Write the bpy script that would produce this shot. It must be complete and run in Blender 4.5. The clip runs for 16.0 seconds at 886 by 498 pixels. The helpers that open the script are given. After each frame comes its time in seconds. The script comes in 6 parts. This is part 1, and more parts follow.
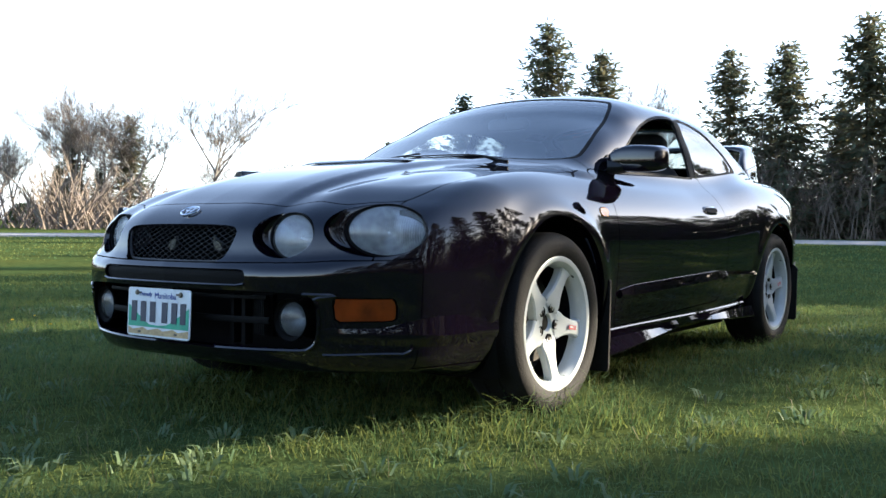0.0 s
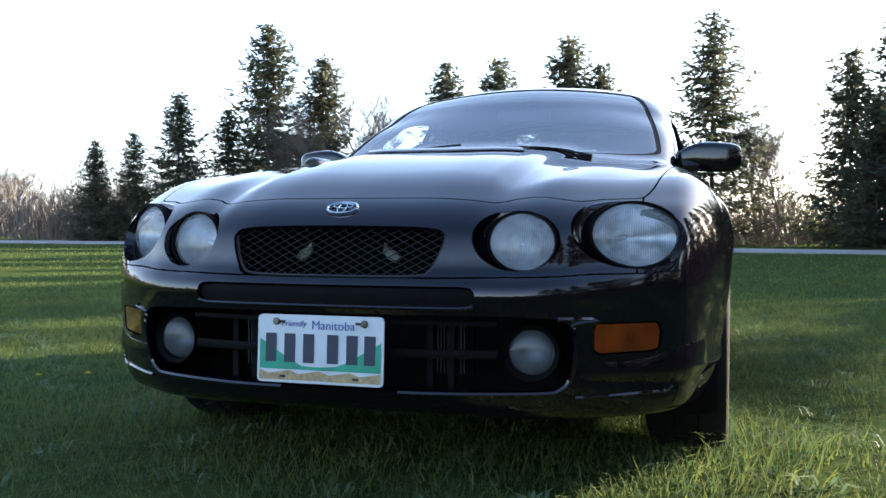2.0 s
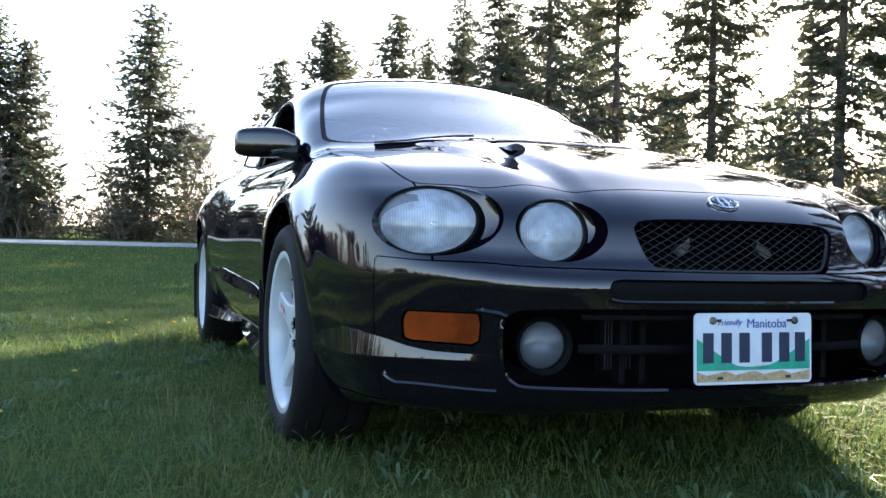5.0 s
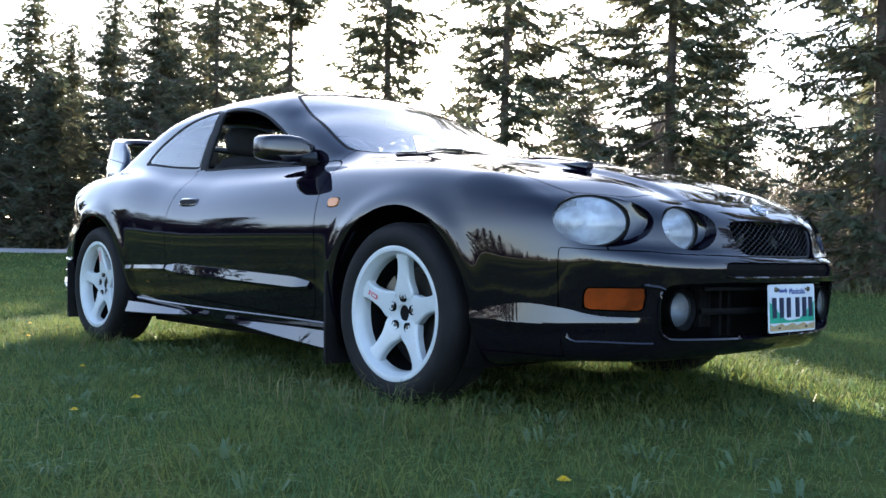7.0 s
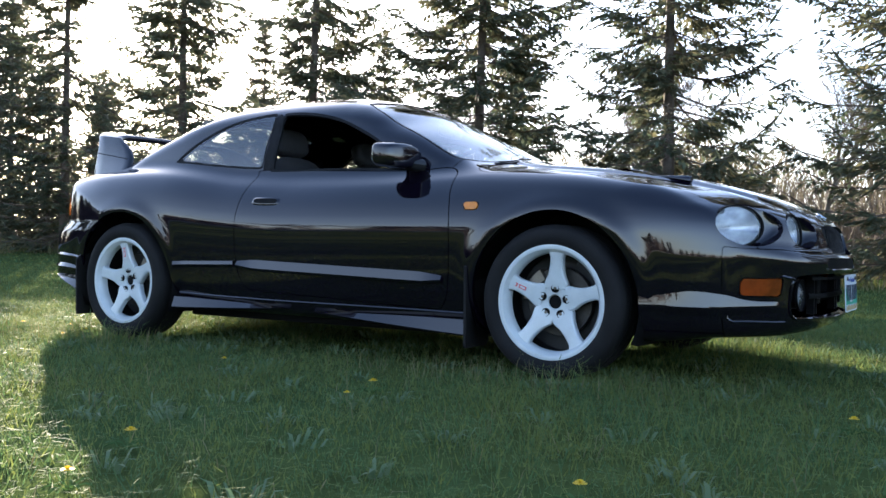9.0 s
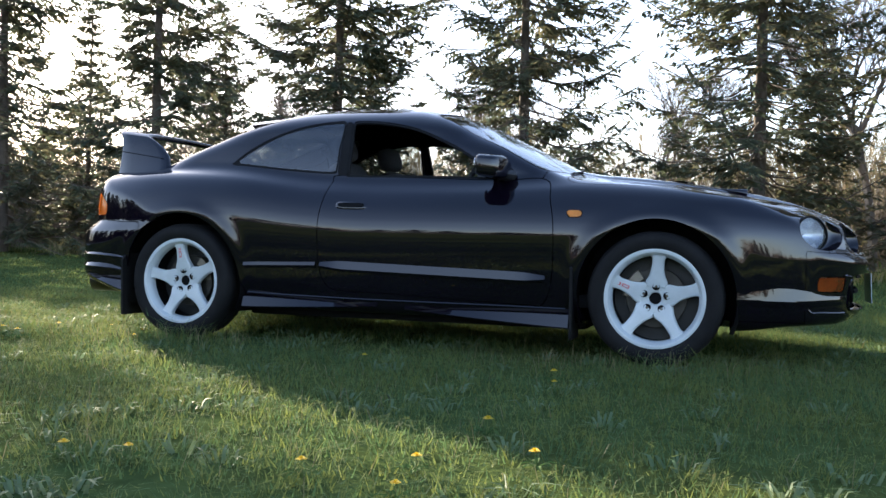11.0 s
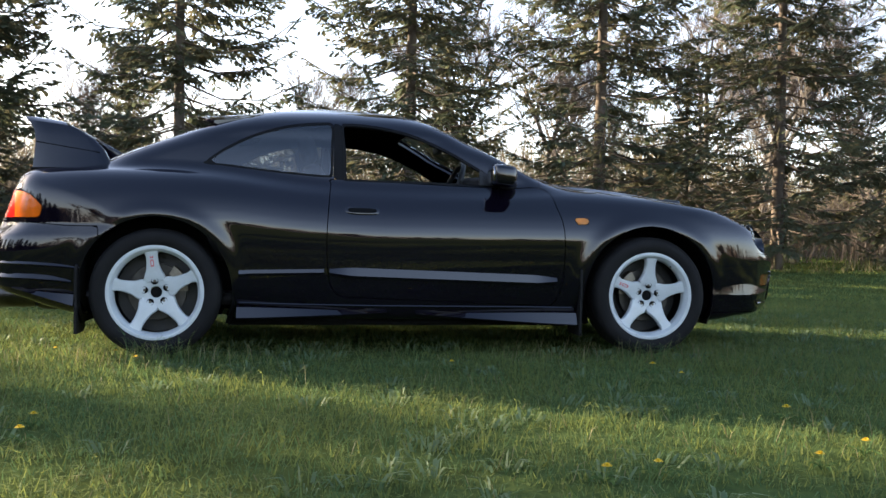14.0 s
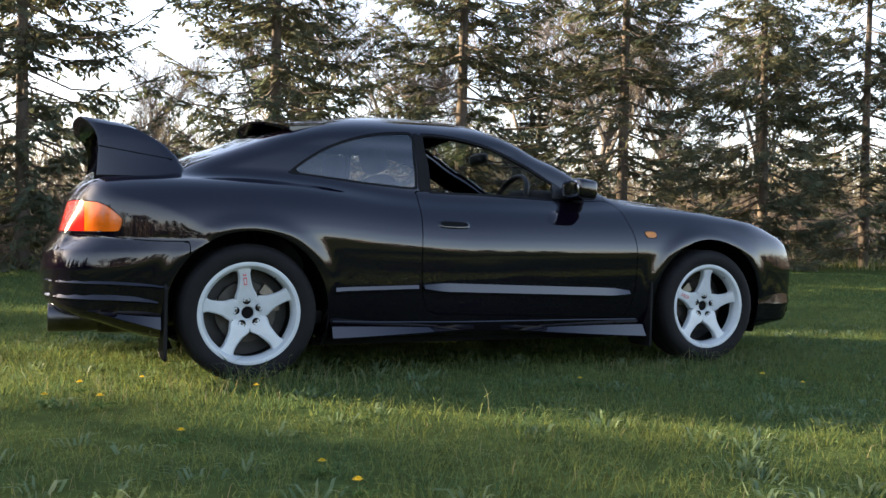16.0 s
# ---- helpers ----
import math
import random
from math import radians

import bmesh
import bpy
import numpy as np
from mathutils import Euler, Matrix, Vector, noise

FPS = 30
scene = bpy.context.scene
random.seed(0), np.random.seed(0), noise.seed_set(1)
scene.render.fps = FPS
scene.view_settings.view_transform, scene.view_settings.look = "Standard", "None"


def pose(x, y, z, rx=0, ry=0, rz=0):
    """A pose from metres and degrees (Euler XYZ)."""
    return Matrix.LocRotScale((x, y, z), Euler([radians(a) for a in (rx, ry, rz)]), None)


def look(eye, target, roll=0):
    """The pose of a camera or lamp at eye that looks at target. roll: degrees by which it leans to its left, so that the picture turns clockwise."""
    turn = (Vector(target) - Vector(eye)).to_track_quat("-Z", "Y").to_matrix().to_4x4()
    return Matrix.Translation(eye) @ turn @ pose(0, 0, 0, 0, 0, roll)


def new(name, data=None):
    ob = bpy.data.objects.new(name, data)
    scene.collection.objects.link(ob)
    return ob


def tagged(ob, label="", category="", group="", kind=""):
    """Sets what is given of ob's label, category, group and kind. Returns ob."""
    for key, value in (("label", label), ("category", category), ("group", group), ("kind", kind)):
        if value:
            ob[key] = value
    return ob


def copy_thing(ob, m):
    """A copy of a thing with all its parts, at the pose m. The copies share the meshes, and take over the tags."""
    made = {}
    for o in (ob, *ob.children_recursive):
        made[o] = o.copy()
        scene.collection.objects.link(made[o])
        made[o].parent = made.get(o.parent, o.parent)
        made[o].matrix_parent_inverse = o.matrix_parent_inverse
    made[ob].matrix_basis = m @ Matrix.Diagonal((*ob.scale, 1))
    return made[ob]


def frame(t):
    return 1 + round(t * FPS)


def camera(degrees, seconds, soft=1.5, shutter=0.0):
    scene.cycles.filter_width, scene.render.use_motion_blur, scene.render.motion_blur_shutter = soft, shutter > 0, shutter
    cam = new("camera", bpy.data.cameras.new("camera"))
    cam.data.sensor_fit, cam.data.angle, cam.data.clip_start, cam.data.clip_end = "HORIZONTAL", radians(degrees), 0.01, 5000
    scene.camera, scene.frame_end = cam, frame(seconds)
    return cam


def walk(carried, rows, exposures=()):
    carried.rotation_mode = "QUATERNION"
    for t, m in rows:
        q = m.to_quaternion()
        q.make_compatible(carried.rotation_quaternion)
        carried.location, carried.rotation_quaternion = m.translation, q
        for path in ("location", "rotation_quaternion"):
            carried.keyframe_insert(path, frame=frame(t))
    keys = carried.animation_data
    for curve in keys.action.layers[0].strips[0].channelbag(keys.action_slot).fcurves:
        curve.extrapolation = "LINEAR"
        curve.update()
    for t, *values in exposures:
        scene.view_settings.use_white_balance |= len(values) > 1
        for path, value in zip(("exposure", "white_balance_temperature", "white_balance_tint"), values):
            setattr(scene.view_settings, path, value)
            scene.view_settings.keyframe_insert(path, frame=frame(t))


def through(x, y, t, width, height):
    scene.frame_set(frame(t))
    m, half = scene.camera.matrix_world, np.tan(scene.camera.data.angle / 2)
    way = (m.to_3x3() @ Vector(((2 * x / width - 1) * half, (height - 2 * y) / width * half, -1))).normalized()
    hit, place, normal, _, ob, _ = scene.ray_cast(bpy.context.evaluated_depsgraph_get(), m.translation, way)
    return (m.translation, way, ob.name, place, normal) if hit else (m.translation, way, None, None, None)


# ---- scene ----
cam = camera(50.9, 16.0)
PATH = [
    (0, (2.81, 2.392, 0.626), (1.188, 1.223, 0.586), 0.4),
    (0.5, (2.849, 1.991, 0.63), (1.138, 0.956, 0.594), 0.5),
    (1, (2.873, 1.608, 0.637), (1.095, 0.694, 0.607), 0.5),
    (1.5, (2.893, 1.233, 0.63), (1.049, 0.459, 0.605), 0.5),
    (2, (2.88, 0.859, 0.612), (0.968, 0.273, 0.59), 0.4),
    (2.5, (2.849, 0.473, 0.608), (0.892, 0.062, 0.586), 0.3),
    (3, (2.812, 0.105, 0.599), (0.82, -0.07, 0.577), 0.3),
    (3.2, (2.787, -0.031, 0.604), (0.79, -0.13, 0.58), 0.2),
    (5.3, (2.637, -1.536, 0.568), (0.814, -0.713, 0.561), 1.5),
    (5.5, (2.62, -1.684, 0.562), (0.848, -0.758, 0.559), 1.5),
    (6, (2.571, -2.052, 0.546), (0.914, -0.931, 0.548), 1.2),
    (6.5, (2.532, -2.455, 0.559), (0.989, -1.181, 0.562), 1.1),
    (7, (2.446, -2.859, 0.526), (0.968, -1.512, 0.53), 1.1),
    (7.5, (2.302, -3.227, 0.533), (0.93, -1.772, 0.535), 1.1),
    (8, (2.099, -3.593, 0.54), (0.815, -2.059, 0.54), 1.1),
    (8.5, (1.842, -3.906, 0.518), (0.631, -2.315, 0.515), 1.1),
    (9, (1.575, -4.231, 0.52), (0.527, -2.528, 0.517), 1.1),
    (9.2, (1.464, -4.362, 0.521), (0.442, -2.642, 0.517), 1.0),
    (11.3, (0.216, -5.329, 0.566), (-0.299, -3.396, 0.549), 1.1),
    (11.5, (0.069, -5.4, 0.574), (-0.362, -3.447, 0.557), 1.0),
    (12, (-0.316, -5.496, 0.587), (-0.57, -3.512, 0.569), 1.2),
    (12.5, (-0.724, -5.544, 0.581), (-0.826, -3.546, 0.562), 1.2),
    (13, (-1.155, -5.551, 0.585), (-1.11, -3.552, 0.563), 1.2),
    (13.5, (-1.563, -5.537, 0.598), (-1.395, -3.544, 0.574), 1.1),
    (14, (-1.959, -5.525, 0.6), (-1.607, -3.556, 0.576), 1.0),
    (14.5, (-2.342, -5.442, 0.636), (-1.892, -3.494, 0.609), 1.0),
    (15, (-2.704, -5.347, 0.639), (-2.13, -3.431, 0.613), 1.0),
    (15.5, (-3.051, -5.195, 0.647), (-2.351, -3.322, 0.623), 1.0),
    (16, (-3.385, -5.003, 0.663), (-2.596, -3.165, 0.639), 1.0),
]
walk(cam, [(t, look(eye, target, roll)) for t, eye, target, roll in PATH],
     [(0, 2.3, 6250, 12), (3, 2.45, 6200, 12), (5, 2.75, 6250, 13), (7, 2.82, 6200, 14), (9, 2.58, 6150, 14), (12, 2.38, 6550, 15), (16, 2.42, 7200, 17)])

# ---------------------------------------------------------------- light
SUN = Vector((-0.762, 0.598, 0.263)).normalized()
world = bpy.data.worlds.new("sky")
scene.world = world
world.use_nodes = True
sky = world.node_tree.nodes.new("ShaderNodeTexSky")
sky.sky_type, sky.sun_disc = "NISHITA", False
sky.sun_elevation, sky.sun_rotation = radians(15.2), radians(308)
sky.air_density, sky.dust_density, sky.ozone_density = 1.0, 1.4, 2.5
back = world.node_tree.nodes["Background"]
# pale haze that thins out from the horizon to the zenith
grow, wire = world.node_tree.nodes.new, world.node_tree.links.new
height, up, thin, fall, veil = grow("ShaderNodeTexCoord"), grow("ShaderNodeSeparateXYZ"), grow("ShaderNodeMath"), grow("ShaderNodeMath"), grow("ShaderNodeMix")
wire(height.outputs["Generated"], up.inputs[0])
thin.operation, thin.use_clamp, thin.inputs[0].default_value = "SUBTRACT", True, 1.0
wire(up.outputs["Z"], thin.inputs[1])
fall.operation, fall.inputs[1].default_value = "POWER", 2.2
wire(thin.outputs[0], fall.inputs[0])
veil.data_type, veil.blend_type, veil.inputs["B"].default_value = "RGBA", "ADD", (2.4, 2.55, 2.95, 1)
wire(fall.outputs[0], veil.inputs["Factor"])
wire(sky.outputs[0], veil.inputs["A"])
wire(veil.outputs["Result"], back.inputs[0])
back.inputs[1].default_value = 0.10
sun = new("sun", bpy.data.lights.new("sun", "SUN"))
sun.data.energy, sun.data.angle, sun.data.color = 5.0, radians(0.6), (1.0, 0.86, 0.62)
sun.matrix_world = look((0, 0, 0), -SUN)

# ---------------------------------------------------------------- materials
def material(name, colour, rough=0.5, metal=0.0, vary=0.0, size=4.0, fine=0.0, bump=0.0, bump_size=60.0, coat=0.0, spec=0.5,
             second=None, island=0.0, through=0.0):
    """A surface with broad and fine colour variation and fine relief."""
    m = bpy.data.materials.new(name)
    m.use_nodes = True
    t = m.node_tree
    n, link = t.nodes.new, t.links.new
    p = t.nodes["Principled BSDF"]
    p.inputs["Roughness"].default_value, p.inputs["Metallic"].default_value = rough, metal
    p.inputs["Coat Weight"].default_value, p.inputs["Coat Roughness"].default_value = coat, 0.02
    p.inputs["Specular IOR Level"].default_value = spec
    p.inputs["Base Color"].default_value = (*colour, 1)
    where = n("ShaderNodeTexCoord").outputs["Object"]

    def cloud(scale, detail=4.0):
        c = n("ShaderNodeTexNoise")
        c.inputs["Scale"].default_value, c.inputs["Detail"].default_value = scale, detail
        link(where, c.inputs["Vector"])
        return c.outputs["Fac"]

    if vary or second or island:
        mix = n("ShaderNodeMix")
        mix.data_type = "RGBA"
        a = colour
        b = second or tuple(c * (1 - vary) for c in colour)
        mix.inputs["A"].default_value, mix.inputs["B"].default_value = (*a, 1), (*b, 1)
        ramp = n("ShaderNodeMapRange")
        ramp.inputs["From Min"].default_value, ramp.inputs["From Max"].default_value = 0.35, 0.65
        if island:
            r = n("ShaderNodeNewGeometry").outputs["Random Per Island"]
            add = n("ShaderNodeMath")
            add.operation = "MULTIPLY_ADD"
            link(r, add.inputs[0])
            add.inputs[1].default_value = island
            link(cloud(size), add.inputs[2])
            sub = n("ShaderNodeMath")
            sub.operation = "SUBTRACT"
            link(add.outputs[0], sub.inputs[0])
            sub.inputs[1].default_value = island / 2
            link(sub.outputs[0], ramp.inputs["Value"])
        else:
            link(cloud(size), ramp.inputs["Value"])
        link(ramp.outputs["Result"], mix.inputs["Factor"])
        out = mix.outputs["Result"]
        if fine:
            mul = n("ShaderNodeMix")
            mul.data_type, mul.blend_type = "RGBA", "MULTIPLY"
            mul.inputs["Factor"].default_value = fine
            link(out, mul.inputs["A"])
            link(cloud(size * 14, 6), mul.inputs["B"])
            out = mul.outputs["Result"]
        link(out, p.inputs["Base Color"])
    if bump:
        b = n("ShaderNodeBump")
        b.inputs["Strength"].default_value, b.inputs["Distance"].default_value = bump, 0.01
        link(cloud(bump_size, 5), b.inputs["Height"])
        link(b.outputs["Normal"], p.inputs["Normal"])
    if through:
        tr = n("ShaderNodeBsdfTranslucent")
        mx = n("ShaderNodeMixShader")
        mx.inputs[0].default_value = through
        src = p.inputs["Base Color"].links
        if src:
            link(src[0].from_socket, tr.inputs["Color"])
        else:
            tr.inputs["Color"].default_value = (*colour, 1)
        link(p.outputs[0], mx.inputs[1])
        link(tr.outputs[0], mx.inputs[2])
        link(mx.outputs[0], t.nodes["Material Output"].inputs["Surface"])
    return m


def clear(name, tint, index=1.5, ribs=0.0, milky=0.34):
    """A clear pane: seen through, with a glossy face."""
    m = bpy.data.materials.new(name)
    m.use_nodes = True
    t = m.node_tree
    n, link = t.nodes.new, t.links.new
    see, shine, mix = n("ShaderNodeBsdfTransparent"), n("ShaderNodeBsdfGlossy"), n("ShaderNodeMixShader")
    edge, curve, share = n("ShaderNodeLayerWeight"), n("ShaderNodeMath"), n("ShaderNodeMapRange")
    see.inputs[0].default_value = (*tint, 1)
    shine.inputs["Roughness"].default_value = 0.0
    curve.operation, curve.inputs[1].default_value = "POWER", 4.5
    share.inputs["To Min"].default_value = ((index - 1) / (index + 1)) ** 2
    link(edge.outputs["Facing"], curve.inputs[0])
    link(curve.outputs[0], share.inputs["Value"])
    link(share.outputs["Result"], mix.inputs[0])
    link(see.outputs[0], mix.inputs[1])
    link(shine.outputs[0], mix.inputs[2])
    link(mix.outputs[0], t.nodes["Material Output"].inputs["Surface"])
    if ribs:
        milk, blend = n("ShaderNodeBsdfDiffuse"), n("ShaderNodeMixShader")
        milk.inputs[0].default_value = (0.58, 0.61, 0.64, 1)
        link(see.outputs[0], blend.inputs[1])
        link(milk.outputs[0], blend.inputs[2])
        link(blend.outputs[0], mix.inputs[1])
        wave, bump, where = n("ShaderNodeTexWave"), n("ShaderNodeBump"), n("ShaderNodeTexCoord")
        wave.bands_direction = "Y"
        wave.inputs["Scale"].default_value, wave.inputs["Distortion"].default_value = ribs, 0.0
        link(where.outputs["Object"], wave.inputs["Vector"])
        bump.inputs["Strength"].default_value, bump.inputs["Distance"].default_value = 0.35, 0.002
        link(wave.outputs["Fac"], bump.inputs["Height"])
        link(bump.outputs[0], shine.inputs["Normal"])
        link(bump.outputs[0], edge.inputs["Normal"])
        amount = n("ShaderNodeMapRange")
        amount.inputs["To Min"].default_value, amount.inputs["To Max"].default_value = milky * 0.55, milky
        link(wave.outputs["Fac"], amount.inputs["Value"])
        link(amount.outputs["Result"], blend.inputs[0])
    return m


PAINT = material("black_paint", (0.0036, 0.0022, 0.0060), 0.35, coat=1.0, vary=0.25, size=2.0, spec=0.0)
TRIM = material("black_trim", (0.012, 0.012, 0.013), 0.5, vary=0.4, size=20, bump=0.15, bump_size=300)
SEAL = material("rubber_seal", (0.008, 0.008, 0.009), 0.65, vary=0.3, size=30, spec=0.12)
# black parts; also hollows whose shade is put into this colour
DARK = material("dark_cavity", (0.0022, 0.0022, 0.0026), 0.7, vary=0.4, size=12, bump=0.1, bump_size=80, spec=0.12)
RUBBER = material("tyre_rubber", (0.011, 0.0105, 0.011), 0.75, vary=0.4, size=9, fine=0.3, bump=0.25, bump_size=150, spec=0.2)
WHITE = material("white_wheel_paint", (0.52, 0.555, 0.565), 0.32, coat=0.4, vary=0.12, size=12, fine=0.12, bump=0.03)
STEEL = material("worn_steel", (0.26, 0.23, 0.19), 0.42, metal=0.9, vary=0.5, size=14, fine=0.4)
PAINT.node_tree.nodes["Principled BSDF"].inputs["Coat IOR"].default_value = 1.6
CHROME = material("chrome", (0.75, 0.76, 0.78), 0.08, metal=1.0)
MIRROR = material("lamp_reflector", (0.80, 0.82, 0.86), 0.36, metal=1.0, vary=0.45, size=24)
CLOTH = material("dark_cloth", (0.022, 0.022, 0.025), 0.9, vary=0.4, size=10, fine=0.4, bump=0.3, bump_size=400, second=(0.035, 0.033, 0.036))
GLASS = clear("window_glass", (0.74, 0.80, 0.81), 2.9)
TINT = clear("tinted_glass", (0.42, 0.46, 0.47), 2.1)
LENS = clear("lamp_lens", (0.86, 0.89, 0.92), 1.6, ribs=62, milky=0.30)
FOGLENS = clear("fog_lens", (0.55, 0.58, 0.62), 1.5, ribs=90, milky=0.10)
AMBER = material("amber_lens", (0.21, 0.034, 0.005), 0.12, coat=0.8, size=16, second=(0.10, 0.016, 0.003), bump=0.03, bump_size=140)
MARKER = material("marker_lens", (0.62, 0.20, 0.02), 0.2, coat=0.3, vary=0.2, size=40)
ORANGE = material("orange_lens", (0.80, 0.14, 0.006), 0.14, coat=0.5, vary=0.2, size=30, bump=0.05, bump_size=160)
RED = material("red_lens", (0.55, 0.010, 0.008), 0.14, coat=0.5, vary=0.2, size=30, bump=0.05, bump_size=160)
SOIL = material("lawn_soil", (0.078, 0.124, 0.044), 1.0, size=0.6, second=(0.112, 0.134, 0.040), fine=0.8, bump=1.0, bump_size=40, spec=0.0)
BLADE = material("grass_blades", (0.080, 0.138, 0.054), 0.75, size=2.6, second=(0.148, 0.176, 0.050), island=0.65, through=0.46, spec=0.12)
STRAW = material("dry_grass", (0.21, 0.18, 0.085), 0.7, size=3, second=(0.12, 0.12, 0.05), island=0.5, through=0.3)
BARK = material("spruce_bark", (0.17, 0.13, 0.10), 0.95, size=3, second=(0.09, 0.072, 0.058), fine=0.5, bump=0.8, bump_size=25)
NEEDLE = material("spruce_needles", (0.092, 0.118, 0.078), 0.6, size=0.5, second=(0.140, 0.130, 0.078), island=0.5, through=0.46, spec=0.3)
DEADTWIG = material("bare_twigs", (0.20, 0.16, 0.13), 0.9, size=1, second=(0.13, 0.105, 0.088), island=0.4)
GREYBARK = material("grey_bark", (0.26, 0.235, 0.21), 0.95, size=2, second=(0.15, 0.135, 0.12), fine=0.4, bump=0.6, bump_size=20)
BUD = material("spring_buds", (0.19, 0.15, 0.095), 0.7, size=1, second=(0.155, 0.135, 0.065), island=0.5, through=0.25)
ROAD = material("pale_road", (0.42, 0.39, 0.37), 0.9, vary=0.25, size=0.5, fine=0.3, bump=0.3)
WEED = material("weed_leaf", (0.050, 0.105, 0.034), 0.8, size=12, second=(0.070, 0.120, 0.038), through=0.3, spec=0.05)
CLOVER = material("pale_weed", (0.105, 0.165, 0.085), 0.6, size=3, second=(0.135, 0.185, 0.095), island=0.5, through=0.35, spec=0.2)
DANDELION = material("dandelion_yellow", (0.75, 0.52, 0.02), 0.7, vary=0.3, size=30, through=0.2)

# ---------------------------------------------------------------- mesh helpers
def mesh_of(name, v, f, mat, smooth=True, angle=40):
    me = bpy.data.meshes.new(name)
    me.from_pydata([tuple(map(float, q)) for q in v], [], [tuple(map(int, q)) for q in f])
    me.materials.append(mat)
    if smooth:
        me.shade_smooth()
        me.set_sharp_from_angle(angle=radians(angle))
    return me


def part(name, v, f, mat, parent, label="", smooth=True, angle=40):
    ob = new(name, mesh_of(name, v, f, mat, smooth, angle))
    ob.parent = parent
    return tagged(ob, label)


def bm_part(name, bm, mat, parent, label="", smooth=True, angle=40):
    """Links a bmesh as one mesh object under a thing or a part."""
    me = bpy.data.meshes.new(name)
    bmesh.ops.recalc_face_normals(bm, faces=bm.faces)
    bm.to_mesh(me)
    bm.free()
    me.materials.append(mat)
    if smooth:
        me.shade_smooth()
        me.set_sharp_from_angle(angle=radians(angle))
    ob = new(name, me)
    ob.parent = parent
    return tagged(ob, label)


def thing(name, label, category, at=None, group="", kind=""):
    ob = new(name)
    ob.empty_display_size = 0.2
    if at is not None:
        ob.matrix_world = at
    return tagged(ob, label, category, group, kind)


def box(size, at=(0, 0, 0), bevel=0.004, segments=2, turn=None):
    bm = bmesh.new()
    bmesh.ops.create_cube(bm, size=1)
    bmesh.ops.scale(bm, vec=size, verts=bm.verts)
    if bevel:
        bmesh.ops.bevel(bm, geom=bm.edges[:], offset=bevel, segments=segments, profile=0.6, affect="EDGES")
    if turn is not None:
        bmesh.ops.transform(bm, matrix=turn, verts=bm.verts)
    bmesh.ops.translate(bm, vec=at, verts=bm.verts)
    return bm


def lathe(profile, n=48, axis="Y", cap=False):
    """A turned body from (radius, along) pairs."""
    v, f = [], []
    m = len(profile)
    for i in range(n):
        a = 2 * math.pi * i / n
        for r, h in profile:
            c, s = r * math.cos(a), r * math.sin(a)
            v.append((c, h, s) if axis == "Y" else (h, c, s) if axis == "X" else (c, s, h))
    for i in range(n):
        j = (i + 1) % n
        for k in range(m - 1):
            f.append((i * m + k, i * m + k + 1, j * m + k + 1, j * m + k))
    if cap:
        f.append(tuple(i * m for i in range(n)))
        f.append(tuple(i * m + m - 1 for i in range(n))[::-1])
    return v, f


def tube(points, radii, n=8, squash=None):
    """A bent round bar through points."""
    p = [Vector(q) for q in points]
    v, f = [], []
    up = Vector((0, 0, 1))
    for i, q in enumerate(p):
        d = (p[min(i + 1, len(p) - 1)] - p[max(i - 1, 0)]).normalized()
        a = d.cross(up if abs(d.z) < 0.95 else Vector((1, 0, 0))).normalized()
        b = a.cross(d)
        r = radii[i] if hasattr(radii, "__len__") else radii
        for k in range(n):
            w = 2 * math.pi * k / n
            v.append(tuple(q + r * (math.cos(w) * a + math.sin(w) * b * (squash or 1))))
    for i in range(len(p) - 1):
        for k in range(n):
            m = (k + 1) % n
            f.append((i * n + k, i * n + m, (i + 1) * n + m, (i + 1) * n + k))
    f.append(tuple(range(n))[::-1])
    f.append(tuple((len(p) - 1) * n + k for k in range(n)))
    return v, f


def join(*pieces):
    v, f = [], []
    for pv, pf in pieces:
        k = len(v)
        v += [tuple(q) for q in pv]
        f += [tuple(i + k for i in q) for q in pf]
    return v, f


def moved(piece, m):
    return [tuple(m @ Vector(q)) for q in piece[0]], piece[1]


def prism(outline, depth, axis="Y", at=0.0):
    """A plate from an outline, thick along one axis."""
    n = len(outline)
    def place(a, b, h):
        return (a, h, b) if axis == "Y" else (h, a, b) if axis == "X" else (a, b, h)
    v = [place(a, b, at) for a, b in outline] + [place(a, b, at + depth) for a, b in outline]
    f = [tuple(range(n)), tuple(range(2 * n - 1, n - 1, -1))]
    f += [(i, i + n, (i + 1) % n + n, (i + 1) % n) for i in range(n)]
    return v, f


def ground_height(x, y):
    """Level under the car, rising gently with distance, with small unevenness."""
    r = math.hypot(x + 1.2, y)
    far = max(r - 7.0, 0.0)
    rise = 0.0125 * far * far / (far + 5.0)
    return rise + 0.014 * noise.noise((x * 0.8, y * 0.8, 0.3)) * min(1, max(0, (r - 2.0) / 3))

